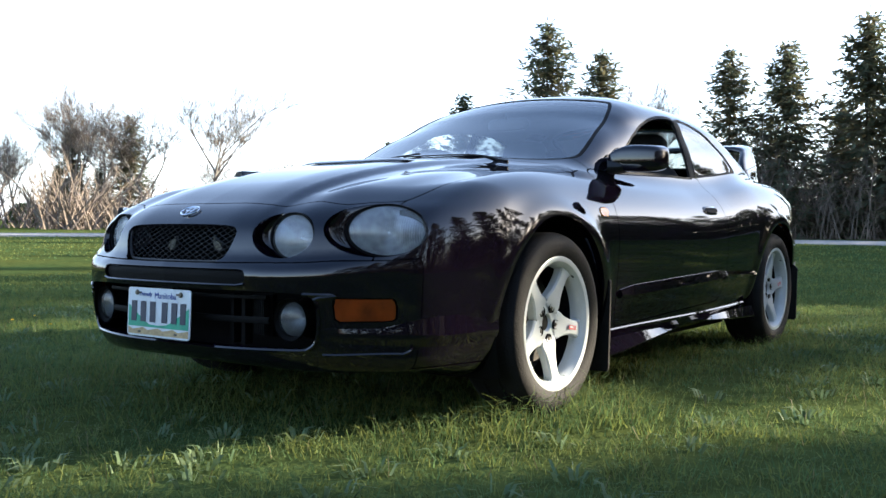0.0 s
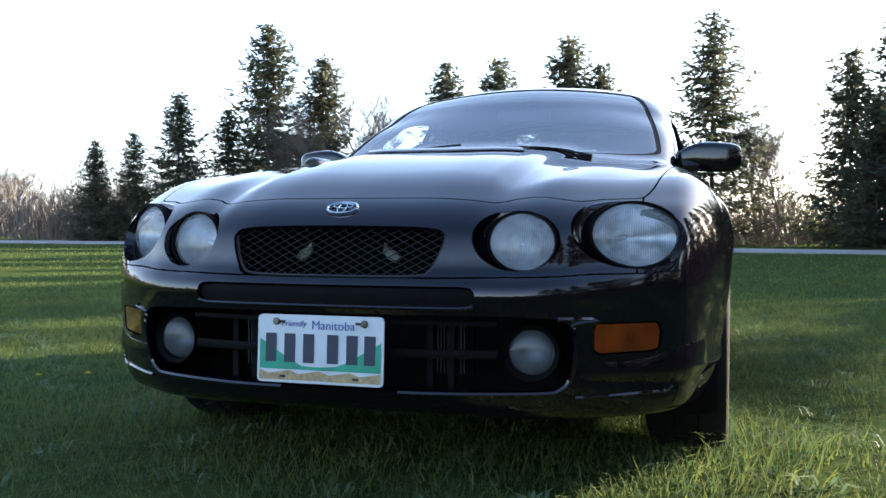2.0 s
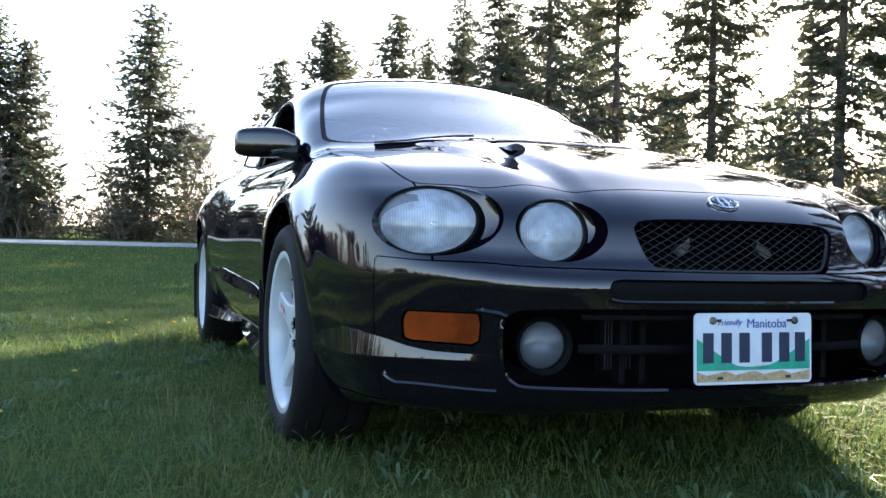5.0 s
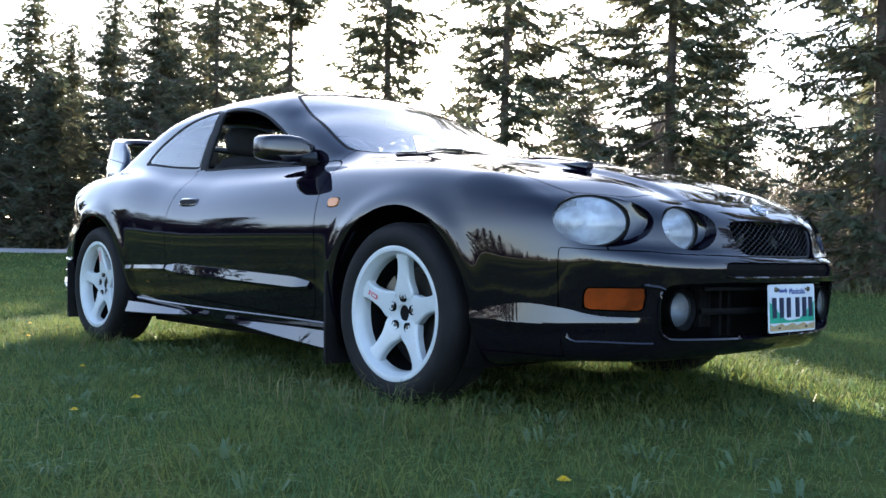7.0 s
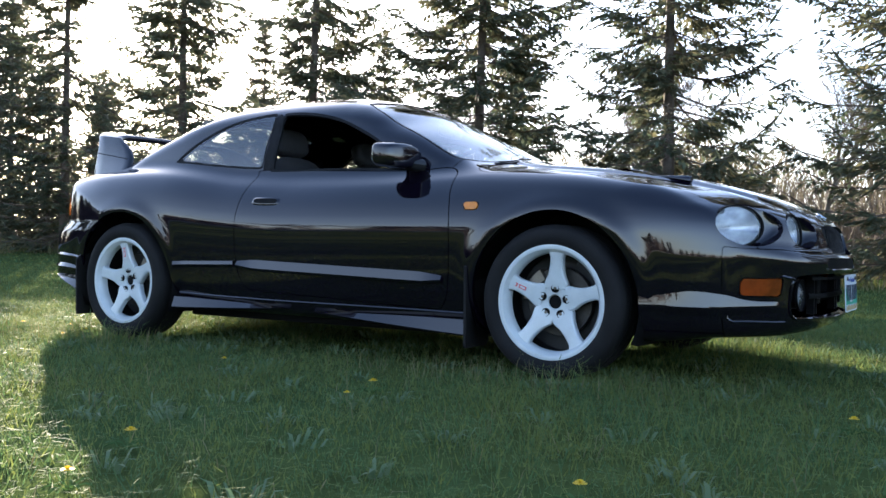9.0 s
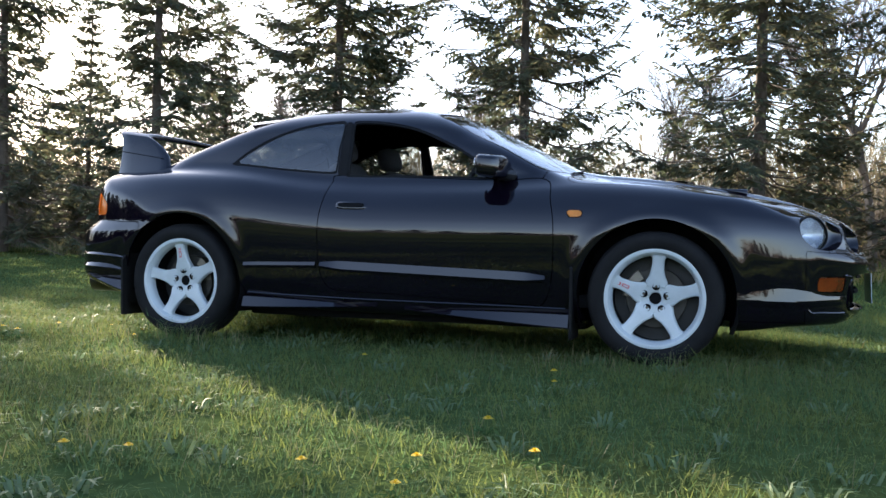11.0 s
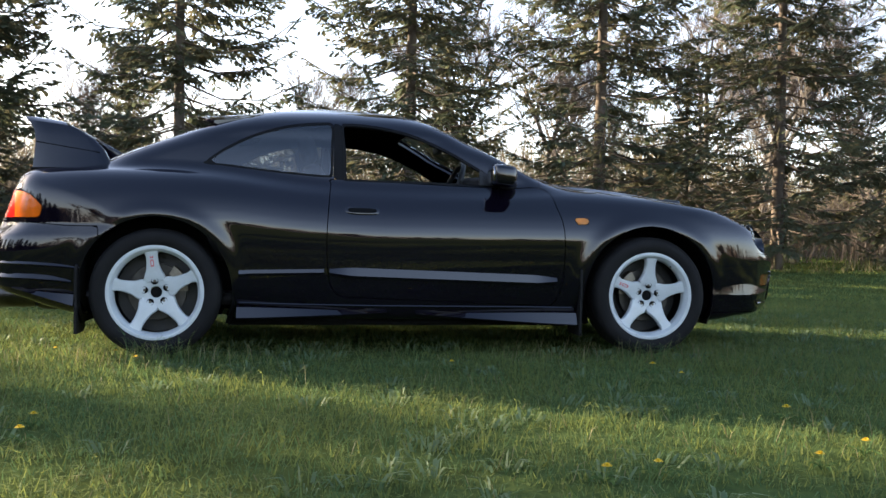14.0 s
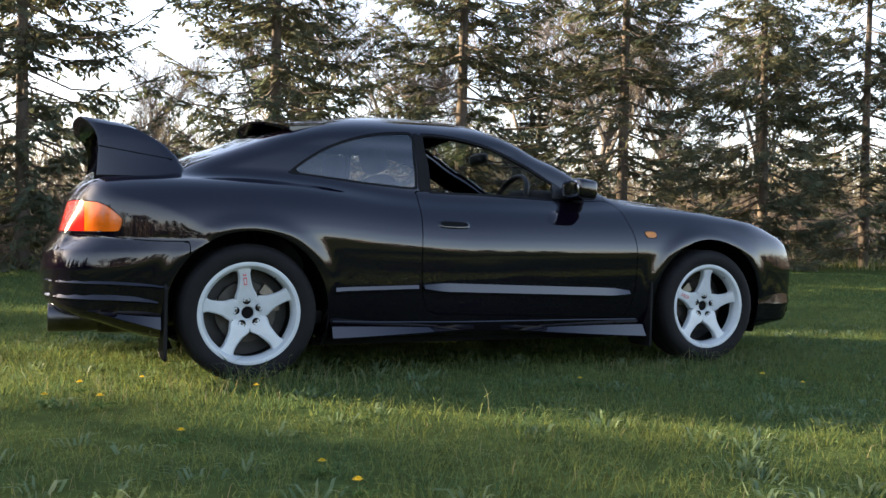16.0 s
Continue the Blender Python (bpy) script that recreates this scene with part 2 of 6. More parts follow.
# ---------------------------------------------------------------- the lawn
def make_ground():
    rings = [0, 0.5, 1, 1.5, 2, 2.5, 3, 3.5, 4, 4.5, 5, 5.5, 6, 7, 8, 9, 10, 12, 14, 16, 18, 20, 23, 26, 30, 34, 38, 42, 48, 55, 65, 80, 110, 160, 260, 500, 1200, 3000]
    n = 96
    v, f = [(-1.2, 0, ground_height(-1.2, 0))], []
    for r in rings[1:]:
        for k in range(n):
            a = 2 * math.pi * k / n
            x, y = -1.2 + r * math.cos(a), r * math.sin(a)
            z = ground_height(-1.2 + min(r, 160) * math.cos(a), min(r, 160) * math.sin(a))
            v.append((x, y, z))
    f += [(0, 1 + k, 1 + (k + 1) % n) for k in range(n)]
    for i in range(len(rings) - 2):
        for k in range(n):
            m = (k + 1) % n
            f.append((1 + i * n + k, 1 + (i + 1) * n + k, 1 + (i + 1) * n + m, 1 + i * n + m))
    tagged(new("ground", mesh_of("ground", v, f, SOIL)), "mown park lawn, green with a few straw-coloured patches", "lawn", kind="structure")


make_ground()


def make_road():
    line = [(-27, 30), (-30, 14), (-32, 0), (-33.5, -10), (-33, -20), (-28, -28), (-17, -33), (0, -38), (25, -44), (60, -50)]
    pts = []
    for a, b in zip(line, line[1:]):
        for k in range(8):
            u = k / 8
            pts.append((a[0] + (b[0] - a[0]) * u, a[1] + (b[1] - a[1]) * u))
    v, f = [], []
    for i, (x, y) in enumerate(pts):
        px, py = pts[max(i - 1, 0)]
        qx, qy = pts[min(i + 1, len(pts) - 1)]
        d = Vector((qx - px, qy - py)).normalized()
        for s in (-2.4, -2.3, 2.3, 2.4):
            X, Y = x - d.y * s, y + d.x * s
            v.append((X, Y, ground_height(X, Y) + (0.05 if abs(s) < 2.35 else -0.05)))
    for i in range(len(pts) - 1):
        for k in range(3):
            f.append((4 * i + k, 4 * i + k + 1, 4 * i + k + 5, 4 * i + k + 4))
    tagged(new("road", mesh_of("road", v, f, ROAD)), "narrow pale paved park road", "road", kind="structure")


make_road()

# ---------------------------------------------------------------- body surface of the coupe
def spline(*pairs):
    """Smooth curve through (x, y) pairs, as a quick lookup."""
    xs, ys = np.array(pairs[0::2], float), np.array(pairs[1::2], float)
    d = np.diff(ys) / np.diff(xs)
    m = np.empty(len(xs))
    m[0], m[-1] = d[0], d[-1]
    m[1:-1] = np.where(d[:-1] * d[1:] > 0, 2 * d[:-1] * d[1:] / np.where(d[:-1] + d[1:] == 0, 1, d[:-1] + d[1:]), 0)
    q = np.linspace(xs[0], xs[-1], 1500)
    k = np.clip(np.searchsorted(xs, q) - 1, 0, len(xs) - 2)
    h = np.diff(xs)[k]
    u = (q - xs[k]) / h
    v = ((2 * u**3 - 3 * u**2 + 1) * ys[k] + (u**3 - 2 * u**2 + u) * h * m[k]
         + (3 * u**2 - 2 * u**3) * ys[k + 1] + (u**3 - u**2) * h * m[k + 1])
    v = np.convolve(np.pad(v, 12, "edge"), np.ones(25) / 25, "valid")
    return lambda x: np.interp(x, q, v)


def smax(a, b, r):
    h = np.maximum(r - np.abs(a - b), 0) / r
    return np.maximum(a, b) + h * h * r * 0.25


def smin(a, b, r):
    return -smax(-a, -b, r)


def step(a, b, x):
    u = np.clip((x - a) / (b - a), 0, 1)
    return u * u * (3 - 2 * u)


HOOD = spline(-3.5, 0.88, -3.3, 0.935, -3.15, 0.955, -3.0, 0.965, -2.4, 0.97, -1.7, 0.91, -0.9, 0.90, -0.5, 0.920, -0.25, 0.907, 0, 0.884,
              0.2, 0.857, 0.4, 0.823, 0.6, 0.775, 0.8, 0.71, 1.0, 0.62)
FACE = spline(0.2, 0.93, 0.5, 0.952, 0.55, 0.945, 0.6, 0.934, 0.63, 0.922, 0.66, 0.898, 0.69, 0.86, 0.72, 0.80, 0.76, 0.72, 0.85, 0.5)
SWEEP = spline(0, 0, 0.2, 0.008, 0.31, 0.028, 0.41, 0.06, 0.5, 0.095, 0.566, 0.135, 0.66, 0.20, 0.72, 0.25, 0.757, 0.285, 0.80, 0.36, 0.84, 0.47, 0.95, 0.9)
BUMP = spline(0.1, 0.76, 0.2, 0.868, 0.25, 0.928, 0.30, 0.950, 0.38, 0.966, 0.46, 0.980, 0.50, 0.985, 0.56, 0.988)
BSWEEP = spline(0, 0, 0.2, 0.01, 0.345, 0.035, 0.45, 0.07, 0.54, 0.115, 0.62, 0.18, 0.70, 0.265, 0.77, 0.39, 0.82, 0.54, 0.9, 0.9)
WIDE = spline(-3.45, 0.73, -3.3, 0.775, -3.15, 0.81, -2.95, 0.845, -2.7, 0.868, -2.5, 0.873, -2.2, 0.870, -1.8, 0.862, -1.2, 0.858,
              -0.7, 0.855, -0.3, 0.860, 0, 0.868, 0.25, 0.862, 0.5, 0.838, 0.8, 0.80, 1.0, 0.77)
TUCK = spline(0.05, 0.17, 0.15, 0.105, 0.20, 0.07, 0.28, 0.038, 0.35, 0.022, 0.42, 0.011, 0.5, 0.0035, 0.56, 0.0008, 0.60, 0.0, 0.64, 0.004, 0.68, 0.014,
              0.72, 0.030, 0.76, 0.054, 0.80, 0.087, 0.84, 0.131, 0.88, 0.19, 0.92, 0.26, 1.0, 0.42)
LIFT = spline(-3.5, 0.02, -3.2, 0.045, -2.8, 0.07, -2.3, 0.065, -1.8, 0.02, -1.4, 0, 1, 0)
FLOOR = spline(-3.5, 0.35, -3.4, 0.335, -3.2, 0.285, -3.0, 0.215, -2.85, 0.185, -2.6, 0.18, -0.5, 0.17, 0.4, 0.17, 0.7, 0.19, 1.0, 0.235)
TAIL = spline(0.15, -3.30, 0.25, -3.385, 0.35, -3.405, 0.5, -3.405, 0.57, -3.39, 0.605, -3.35, 0.64, -3.315, 0.70, -3.315, 0.80, -3.30, 0.86, -3.27, 0.93, -3.2)
TSWEEP = spline(0, 0, 0.3, 0.012, 0.45, 0.025, 0.6, 0.055, 0.68, 0.10, 0.75, 0.18, 0.82, 0.36, 0.9, 0.7)
CABIN = spline(-3.4, 0.50, -3.25, 0.80, -3.1, 0.905, -2.9, 0.97, -2.7, 1.060, -2.5, 1.138, -2.3, 1.208, -2.07, 1.269, -1.88, 1.294, -1.65, 1.306, -1.4, 1.297,
               -1.16, 1.260, -0.97, 1.198, -0.85, 1.142, -0.70, 1.070, -0.54, 0.990, -0.38, 0.912, -0.1, 0.77, 0.2, 0.4)
TUMBLE = spline(0.7, 0.735, 0.86, 0.703, 0.95, 0.682, 1.05, 0.650, 1.1, 0.628, 1.15, 0.610, 1.2, 0.574, 1.25, 0.502, 1.3, 0.34, 1.36, 0.1)
CABW = spline(-3.3, -0.16, -2.9, -0.075, -2.6, -0.03, -2.2, 0.0, -1.6, 0.006, -1.3, 0.001, -1.0, -0.009, -0.8, -0.019, -0.6, -0.032, -0.3, -0.062)


def body(x, y, z):
    """Below zero inside the car's outer skin."""
    y = np.abs(y)
    # lower body
    dome = 0.013 * (1 - step(0.295, 0.36, y)) * step(-0.9, -0.3, x)
    brow = 0.016 * np.exp(-(((y - 0.53) / 0.11) ** 2)) * step(-0.2, 0.35, x) + 0.013 * np.exp(-(((y - 0.455) / 0.058) ** 2)) * step(0.36, 0.72, x)
    top = z - (HOOD(x) - 0.046 * step(0.16, 0.62, y) + dome + brow)
    face = x - (FACE(z) - SWEEP(y))
    side = y - (WIDE(x) - TUCK(z - LIFT(x)))
    for wx in (0.0, -2.535):
        r = np.hypot(x - wx, z - 0.315)
        side = side - 0.012 * np.exp(-(((r - 0.385) / 0.045) ** 2)) * step(0.2, 0.32, z)
    upper = smax(smax(top, face, 0.05), side, 0.07)
    front = smax(smax(x - (BUMP(z) - BSWEEP(y)), z - 0.520 - 0.03 * step(0.4, 0.9, y), 0.042), side, 0.05)
    front = np.maximum(front, 0.25 - x)
    low = smin(upper, front, 0.045)
    rear = TAIL(z) + TSWEEP(y) - x
    low = smax(low, rear, 0.03)
    low = smax(low, FLOOR(x) + 0.022 * step(0.42, 0.78, y) * step(0.35, 0.6, x) - z, 0.05)
    # greenhouse
    bow = 0.11 * (y / 0.5) ** 2 * step(-1.35, -0.9, x)
    roof = z - (CABIN(x + bow) - 0.051 * (y / 0.5) ** 2 * step(-0.75, -1.25, x) + 0.014 * step(-0.75, -1.25, x))
    sides = y - (TUMBLE(z) + CABW(x))
    glass = np.maximum(smax(roof, sides, 0.07), 0.6 - z)
    return smin(low, glass, 0.06)


def slope(p, e=1e-3):
    g = np.stack([body(*(p + e * d).T) - body(*(p - e * d).T) for d in np.eye(3)], 1) / (2 * e)
    return g, body(*p.T)


def settle(p, level=0.0, rounds=4):
    """Moves points onto the skin, or onto a skin set in or out by level."""
    p = np.array(p, float)
    for _ in range(rounds):
        g, f = slope(p)
        p = p - g * ((f - level) / np.maximum((g * g).sum(1), 0.05))[:, None]
    return p


def normals(p):
    g, _ = slope(p)
    return g / np.maximum(np.linalg.norm(g, axis=1), 1e-6)[:, None]


def skin(h=0.02):
    """Triangles of the left half of the skin."""
    xs, ys, zs = np.arange(-3.5, 1.06, h), np.arange(-2 * h, 0.96, h), np.arange(0.10, 1.36, h)
    f = body(*np.meshgrid(xs, ys, zs, indexing="ij"))
    s = f < 0
    nx, ny, nz = (n - 1 for n in f.shape)
    corner = [(i, j, k) for i in (0, 1) for j in (0, 1) for k in (0, 1)]
    count = sum(s[i:i + nx, j:j + ny, k:k + nz].astype(int) for i, j, k in corner)
    cell = (count > 0) & (count < 8)
    index = np.full(cell.shape, -1)
    index[cell] = np.arange(cell.sum())
    at = np.argwhere(cell)
    total, hits = np.zeros((len(at), 3)), np.zeros(len(at))
    for a in corner:
        for b in corner:
            if sum(a) < sum(b) and sum(abs(u - v) for u, v in zip(a, b)) == 1:
                fa, fb = (f[tuple((at + c).T)] for c in (a, b))
                cross = (fa < 0) != (fb < 0)
                t = np.where(cross, fa / np.where(cross, fa - fb, 1), 0)[:, None]
                total += np.where(cross[:, None], np.array(a) + t * (np.array(b) - np.array(a)), 0)
                hits += cross
    v = (at + total / hits[:, None]) * h + (xs[0], ys[0], zs[0])
    quads = []
    for axis in range(3):
        o1, o2 = [d for d in range(3) if d != axis]
        lo = [slice(1, n) for n in cell.shape]
        lo[axis] = slice(0, cell.shape[axis])
        hi = list(lo)
        hi[axis] = slice(1, cell.shape[axis] + 1)
        sa, sb = s[tuple(lo)], s[tuple(hi)]
        where = np.argwhere(sa != sb) + [0 if d == axis else 1 for d in range(3)]
        e1, e2 = np.eye(3, dtype=int)[o1], np.eye(3, dtype=int)[o2]
        ring = [index[tuple((where - o).T)] for o in (e1 + e2, e2, 0 * e1, e1)]
        q = np.stack(ring, 1)
        flip = s[tuple(where.T)] != (axis == 1)
        q[~flip] = q[~flip][:, ::-1]
        quads.append(q)
    q = np.concatenate(quads)
    q = q[(q >= 0).all(1)]
    tris = np.concatenate([q[:, [0, 1, 2]], q[:, [0, 2, 3]]])
    return settle(v, rounds=5), tris


def clip(v, tris, field):
    """The part of a triangle mesh on which field(points) is below zero."""
    g = field(v)
    g = np.where(np.abs(g) < 1e-5, -1e-5, g)
    inside = (g < 0)[tris]
    n = inside.sum(1)
    keep = [tris[n == 3]]
    extra, made, points = [], {}, []

    def cut(a, b):
        key = (a, b) if a < b else (b, a)
        if key not in made:
            t = g[a] / (g[a] - g[b])
            made[key] = len(v) + len(points)
            points.append(v[a] + t * (v[b] - v[a]))
        return made[key]

    for tri, mark in zip(tris[(n == 1) | (n == 2)].tolist(), inside[(n == 1) | (n == 2)].tolist()):
        k = mark.index(True) if sum(mark) == 1 else mark.index(False)
        a, b, c = tri[k], tri[(k + 1) % 3], tri[(k + 2) % 3]
        ab, ac = cut(a, b), cut(a, c)
        extra += [(a, ab, ac)] if mark[k] else [(ab, b, c), (ab, c, ac)]
    if extra:
        keep.append(np.array(extra))
        v = np.concatenate([v, np.array(points)])
    tris = np.concatenate(keep)
    used, tris = np.unique(tris, return_inverse=True)
    return v[used], tris.reshape(-1, 3)


def within(points, outline):
    """Signed distance to a closed outline in the plane, below zero inside."""
    o = np.array(outline, float)
    best, odd = np.full(len(points), 9.0), np.zeros(len(points), bool)
    for a, b in zip(o, np.roll(o, -1, 0)):
        e, w = b - a, points - a
        t = np.clip((w @ e) / max(e @ e, 1e-12), 0, 1)
        best = np.minimum(best, np.linalg.norm(w - t[:, None] * e, axis=1))
        up = (points[:, 1] >= a[1]) != (points[:, 1] >= b[1])
        odd ^= up & (points[:, 0] < a[0] + (points[:, 1] - a[1]) / (e[1] if abs(e[1]) > 1e-12 else 1e-12) * e[0])
    return np.where(odd, -best, best)


def curvy(outline, n=6):
    """A closed outline rounded through its points."""
    p = np.array(outline, float)
    out = []
    for a, b, c, d in zip(np.roll(p, 1, 0), p, np.roll(p, -1, 0), np.roll(p, -2, 0)):
        for u in np.arange(n) / n:
            out.append(b + 0.5 * u * (c - a + u * (2 * a - 5 * b + 4 * c - d + u * (3 * (b - c) + d - a))))
    return np.array(out)

# ---------------------------------------------------------------- the coupe's panels
def both(v, t):
    """A half and its mirror image, joined along the middle."""
    v = v.copy()
    v[np.abs(v[:, 1]) < 1e-4, 1] = 0
    mid = v[:, 1] == 0
    other = np.arange(len(v))
    other[~mid] = len(v) + np.arange((~mid).sum())
    return np.concatenate([v, v[~mid] * (1, -1, 1)]), np.concatenate([t, other[t][:, ::-1]])


def skin_mesh(name, v, t, mat, depth=0.014, level=0.0):
    """A sheet of the skin with its edge turned inwards and exact normals."""
    n = normals(v)
    if level:
        v = v + n * level
    edge = {}
    for a, b, c in t.tolist():
        for e in ((a, b), (b, c), (c, a)):
            edge[e] = 1
    rim = [e for e in edge if (e[1], e[0]) not in edge]
    verts, faces, loops = v.tolist(), t.tolist(), n[t.ravel()].tolist()
    inner = {}
    if depth:
        for a, b in rim:
            for k in (a, b):
                if k not in inner:
                    inner[k] = len(verts)
                    verts.append((v[k] - n[k] * depth).tolist())
            q = (b, a, inner[a], inner[b])
            faces.append(q)
            u = np.cross(np.subtract(verts[q[1]], verts[q[0]]), np.subtract(verts[q[2]], verts[q[1]]))
            u = u / max(np.linalg.norm(u), 1e-9)
            loops += [u.tolist()] * 4
    me = bpy.data.meshes.new(name)
    me.from_pydata(verts, [], faces)
    me.materials.append(mat)
    me.shade_smooth()
    me.normals_split_custom_set(loops)
    return me


def sheet(name, v, t, mat, parent, label="", depth=0.014, level=0.0, side=0):
    """side 0: across the middle; 1 or -1: that side of the car alone."""
    if side == 0:
        v, t = both(v, t)
    elif side < 0:
        v, t = v * (1, -1, 1), t[:, ::-1]
    ob = new(name, skin_mesh(name, v, t, mat, depth, level))
    ob.parent = parent
    return tagged(ob, label)


def split(v, t, field, gap=0.0022):
    """What lies inside and outside of an outline, with a joint between."""
    return clip(v, t, lambda p: field(p) + gap), clip(v, t, lambda p: gap - field(p))


car = thing("car", "glossy black two-door sports coupe with white five-spoke wheels, parked on grass", "car")

DOOR = curvy([(-0.555, 0.872), (-0.505, 0.76), (-0.478, 0.62), (-0.484, 0.38), (-0.53, 0.262), (-0.62, 0.255), (-1.05, 0.272), (-1.5, 0.288), (-1.63, 0.294),
              (-1.678, 0.33), (-1.704, 0.41), (-1.713, 0.58), (-1.706, 0.72), (-1.690, 0.86), (-1.672, 0.892), (-1.4, 0.884), (-0.8, 0.868)])
WINDOW = curvy([(-0.70, 0.872), (-0.80, 0.915), (-0.94, 0.992), (-1.06, 1.060), (-1.25, 1.142), (-1.44, 1.184), (-1.60, 1.194), (-1.632, 1.17), (-1.622, 1.03), (-1.620, 0.905),
                (-1.60, 0.883), (-1.2, 0.880), (-0.85, 0.872)])
QUARTER = curvy([(-2.325, 0.955), (-2.30, 0.985), (-2.21, 1.05), (-2.08, 1.118), (-1.905, 1.172), (-1.73, 1.195), (-1.674, 1.18), (-1.677, 1.05), (-1.680, 0.92), (-1.705, 0.900),
                 (-1.9, 0.912), (-2.05, 0.926), (-2.22, 0.944)])
BONNET = curvy([(0.812, -0.3), (0.812, 0.0), (0.809, 0.13), (0.805, 0.24), (0.801, 0.295), (0.796, 0.33), (0.778, 0.362), (0.753, 0.392), (0.735, 0.44), (0.731, 0.487), (0.716, 0.532), (0.672, 0.580), (0.638, 0.624),
                (0.604, 0.661), (0.549, 0.678), (0.473, 0.688), (0.323, 0.696), (0.10, 0.702), (-0.15, 0.705), (-0.40, 0.69), (-0.455, 0.60), (-0.42, 0.40), (-0.385, 0.2), (-0.375, 0.0), (-0.375, -0.3)])
SCREEN = curvy([(-0.395, -0.2), (-0.395, 0.0), (-0.41, 0.2), (-0.452, 0.40), (-0.52, 0.555), (-0.58, 0.614), (-0.66, 0.616), (-0.85, 0.582), (-1.02, 0.543), (-1.15, 0.494), (-1.195, 0.44),
                (-1.165, 0.25), (-1.15, 0.0), (-1.15, -0.2)])
HATCH = curvy([(-2.06, -0.2), (-2.06, 0.0), (-2.07, 0.25), (-2.11, 0.42), (-2.2, 0.485), (-2.45, 0.515), (-2.7, 0.525), (-2.95, 0.52), (-3.12, 0.50), (-3.4, 0.48), (-3.5, 0.3), (-3.5, 0.0), (-3.5, -0.2)])
REARGLASS = curvy([(-2.14, -0.2), (-2.14, 0.0), (-2.15, 0.25), (-2.19, 0.38), (-2.27, 0.435), (-2.5, 0.46), (-2.68, 0.465), (-2.76, 0.42), (-2.80, 0.25), (-2.81, 0.0), (-2.81, -0.2)])
GRILLE = curvy([(0.0, 0.641), (0.13, 0.640), (0.225, 0.636), (0.258, 0.626), (0.262, 0.608), (0.250, 0.570), (0.232, 0.538), (0.205, 0.526), (0.1, 0.523), (0.0, 0.523), (-0.1, 0.523), (-0.1, 0.641)])
SLOT = [(-0.3, 0.508), (0.315, 0.508), (0.332, 0.504), (0.338, 0.495), (0.338, 0.474), (0.332, 0.466), (0.315, 0.462), (-0.3, 0.462)]
INTAKE = curvy([(0, 0.445), (0.3, 0.446), (0.49, 0.440), (0.53, 0.425), (0.54, 0.38), (0.535, 0.31), (0.515, 0.278), (0.47, 0.268), (0.25, 0.266), (0, 0.266), (-0.2, 0.266), (-0.2, 0.445)])


class Lamp:
    """The seat of a round lamp in the nose, on the left side."""
    def __init__(self, centre, ahead, wide, high, open_wide, open_high, shift):
        self.c, a = Vector(centre), Vector(ahead).normalized()
        self.a, self.u = a, Vector((0, 0, 1)).cross(a).normalized()
        self.w = a.cross(self.u)
        self.wide, self.high, self.open_wide, self.open_high = wide, high, open_wide, open_high
        self.o = self.c + shift[0] * self.u + shift[1] * self.w

    def field(self, p):
        d = p - np.array(self.o)
        e = np.hypot(d @ np.array(self.u) / self.open_wide, d @ np.array(self.w) / self.open_high)
        along = d @ np.array(self.a)
        return np.where(np.abs(along) < 0.25, (e - 1) * min(self.open_wide, self.open_high), 0.5)


OUTER = Lamp((0.681, 0.6555, 0.6248), (0.82, 0.565, 0.10), 0.117, 0.0750, 0.153, 0.0825, (-0.031, -0.001))
INNER = Lamp((0.8325, 0.4175, 0.607), (0.97, 0.20, 0.14), 0.0735, 0.0665, 0.098, 0.0735, (-0.013, 0.0005))


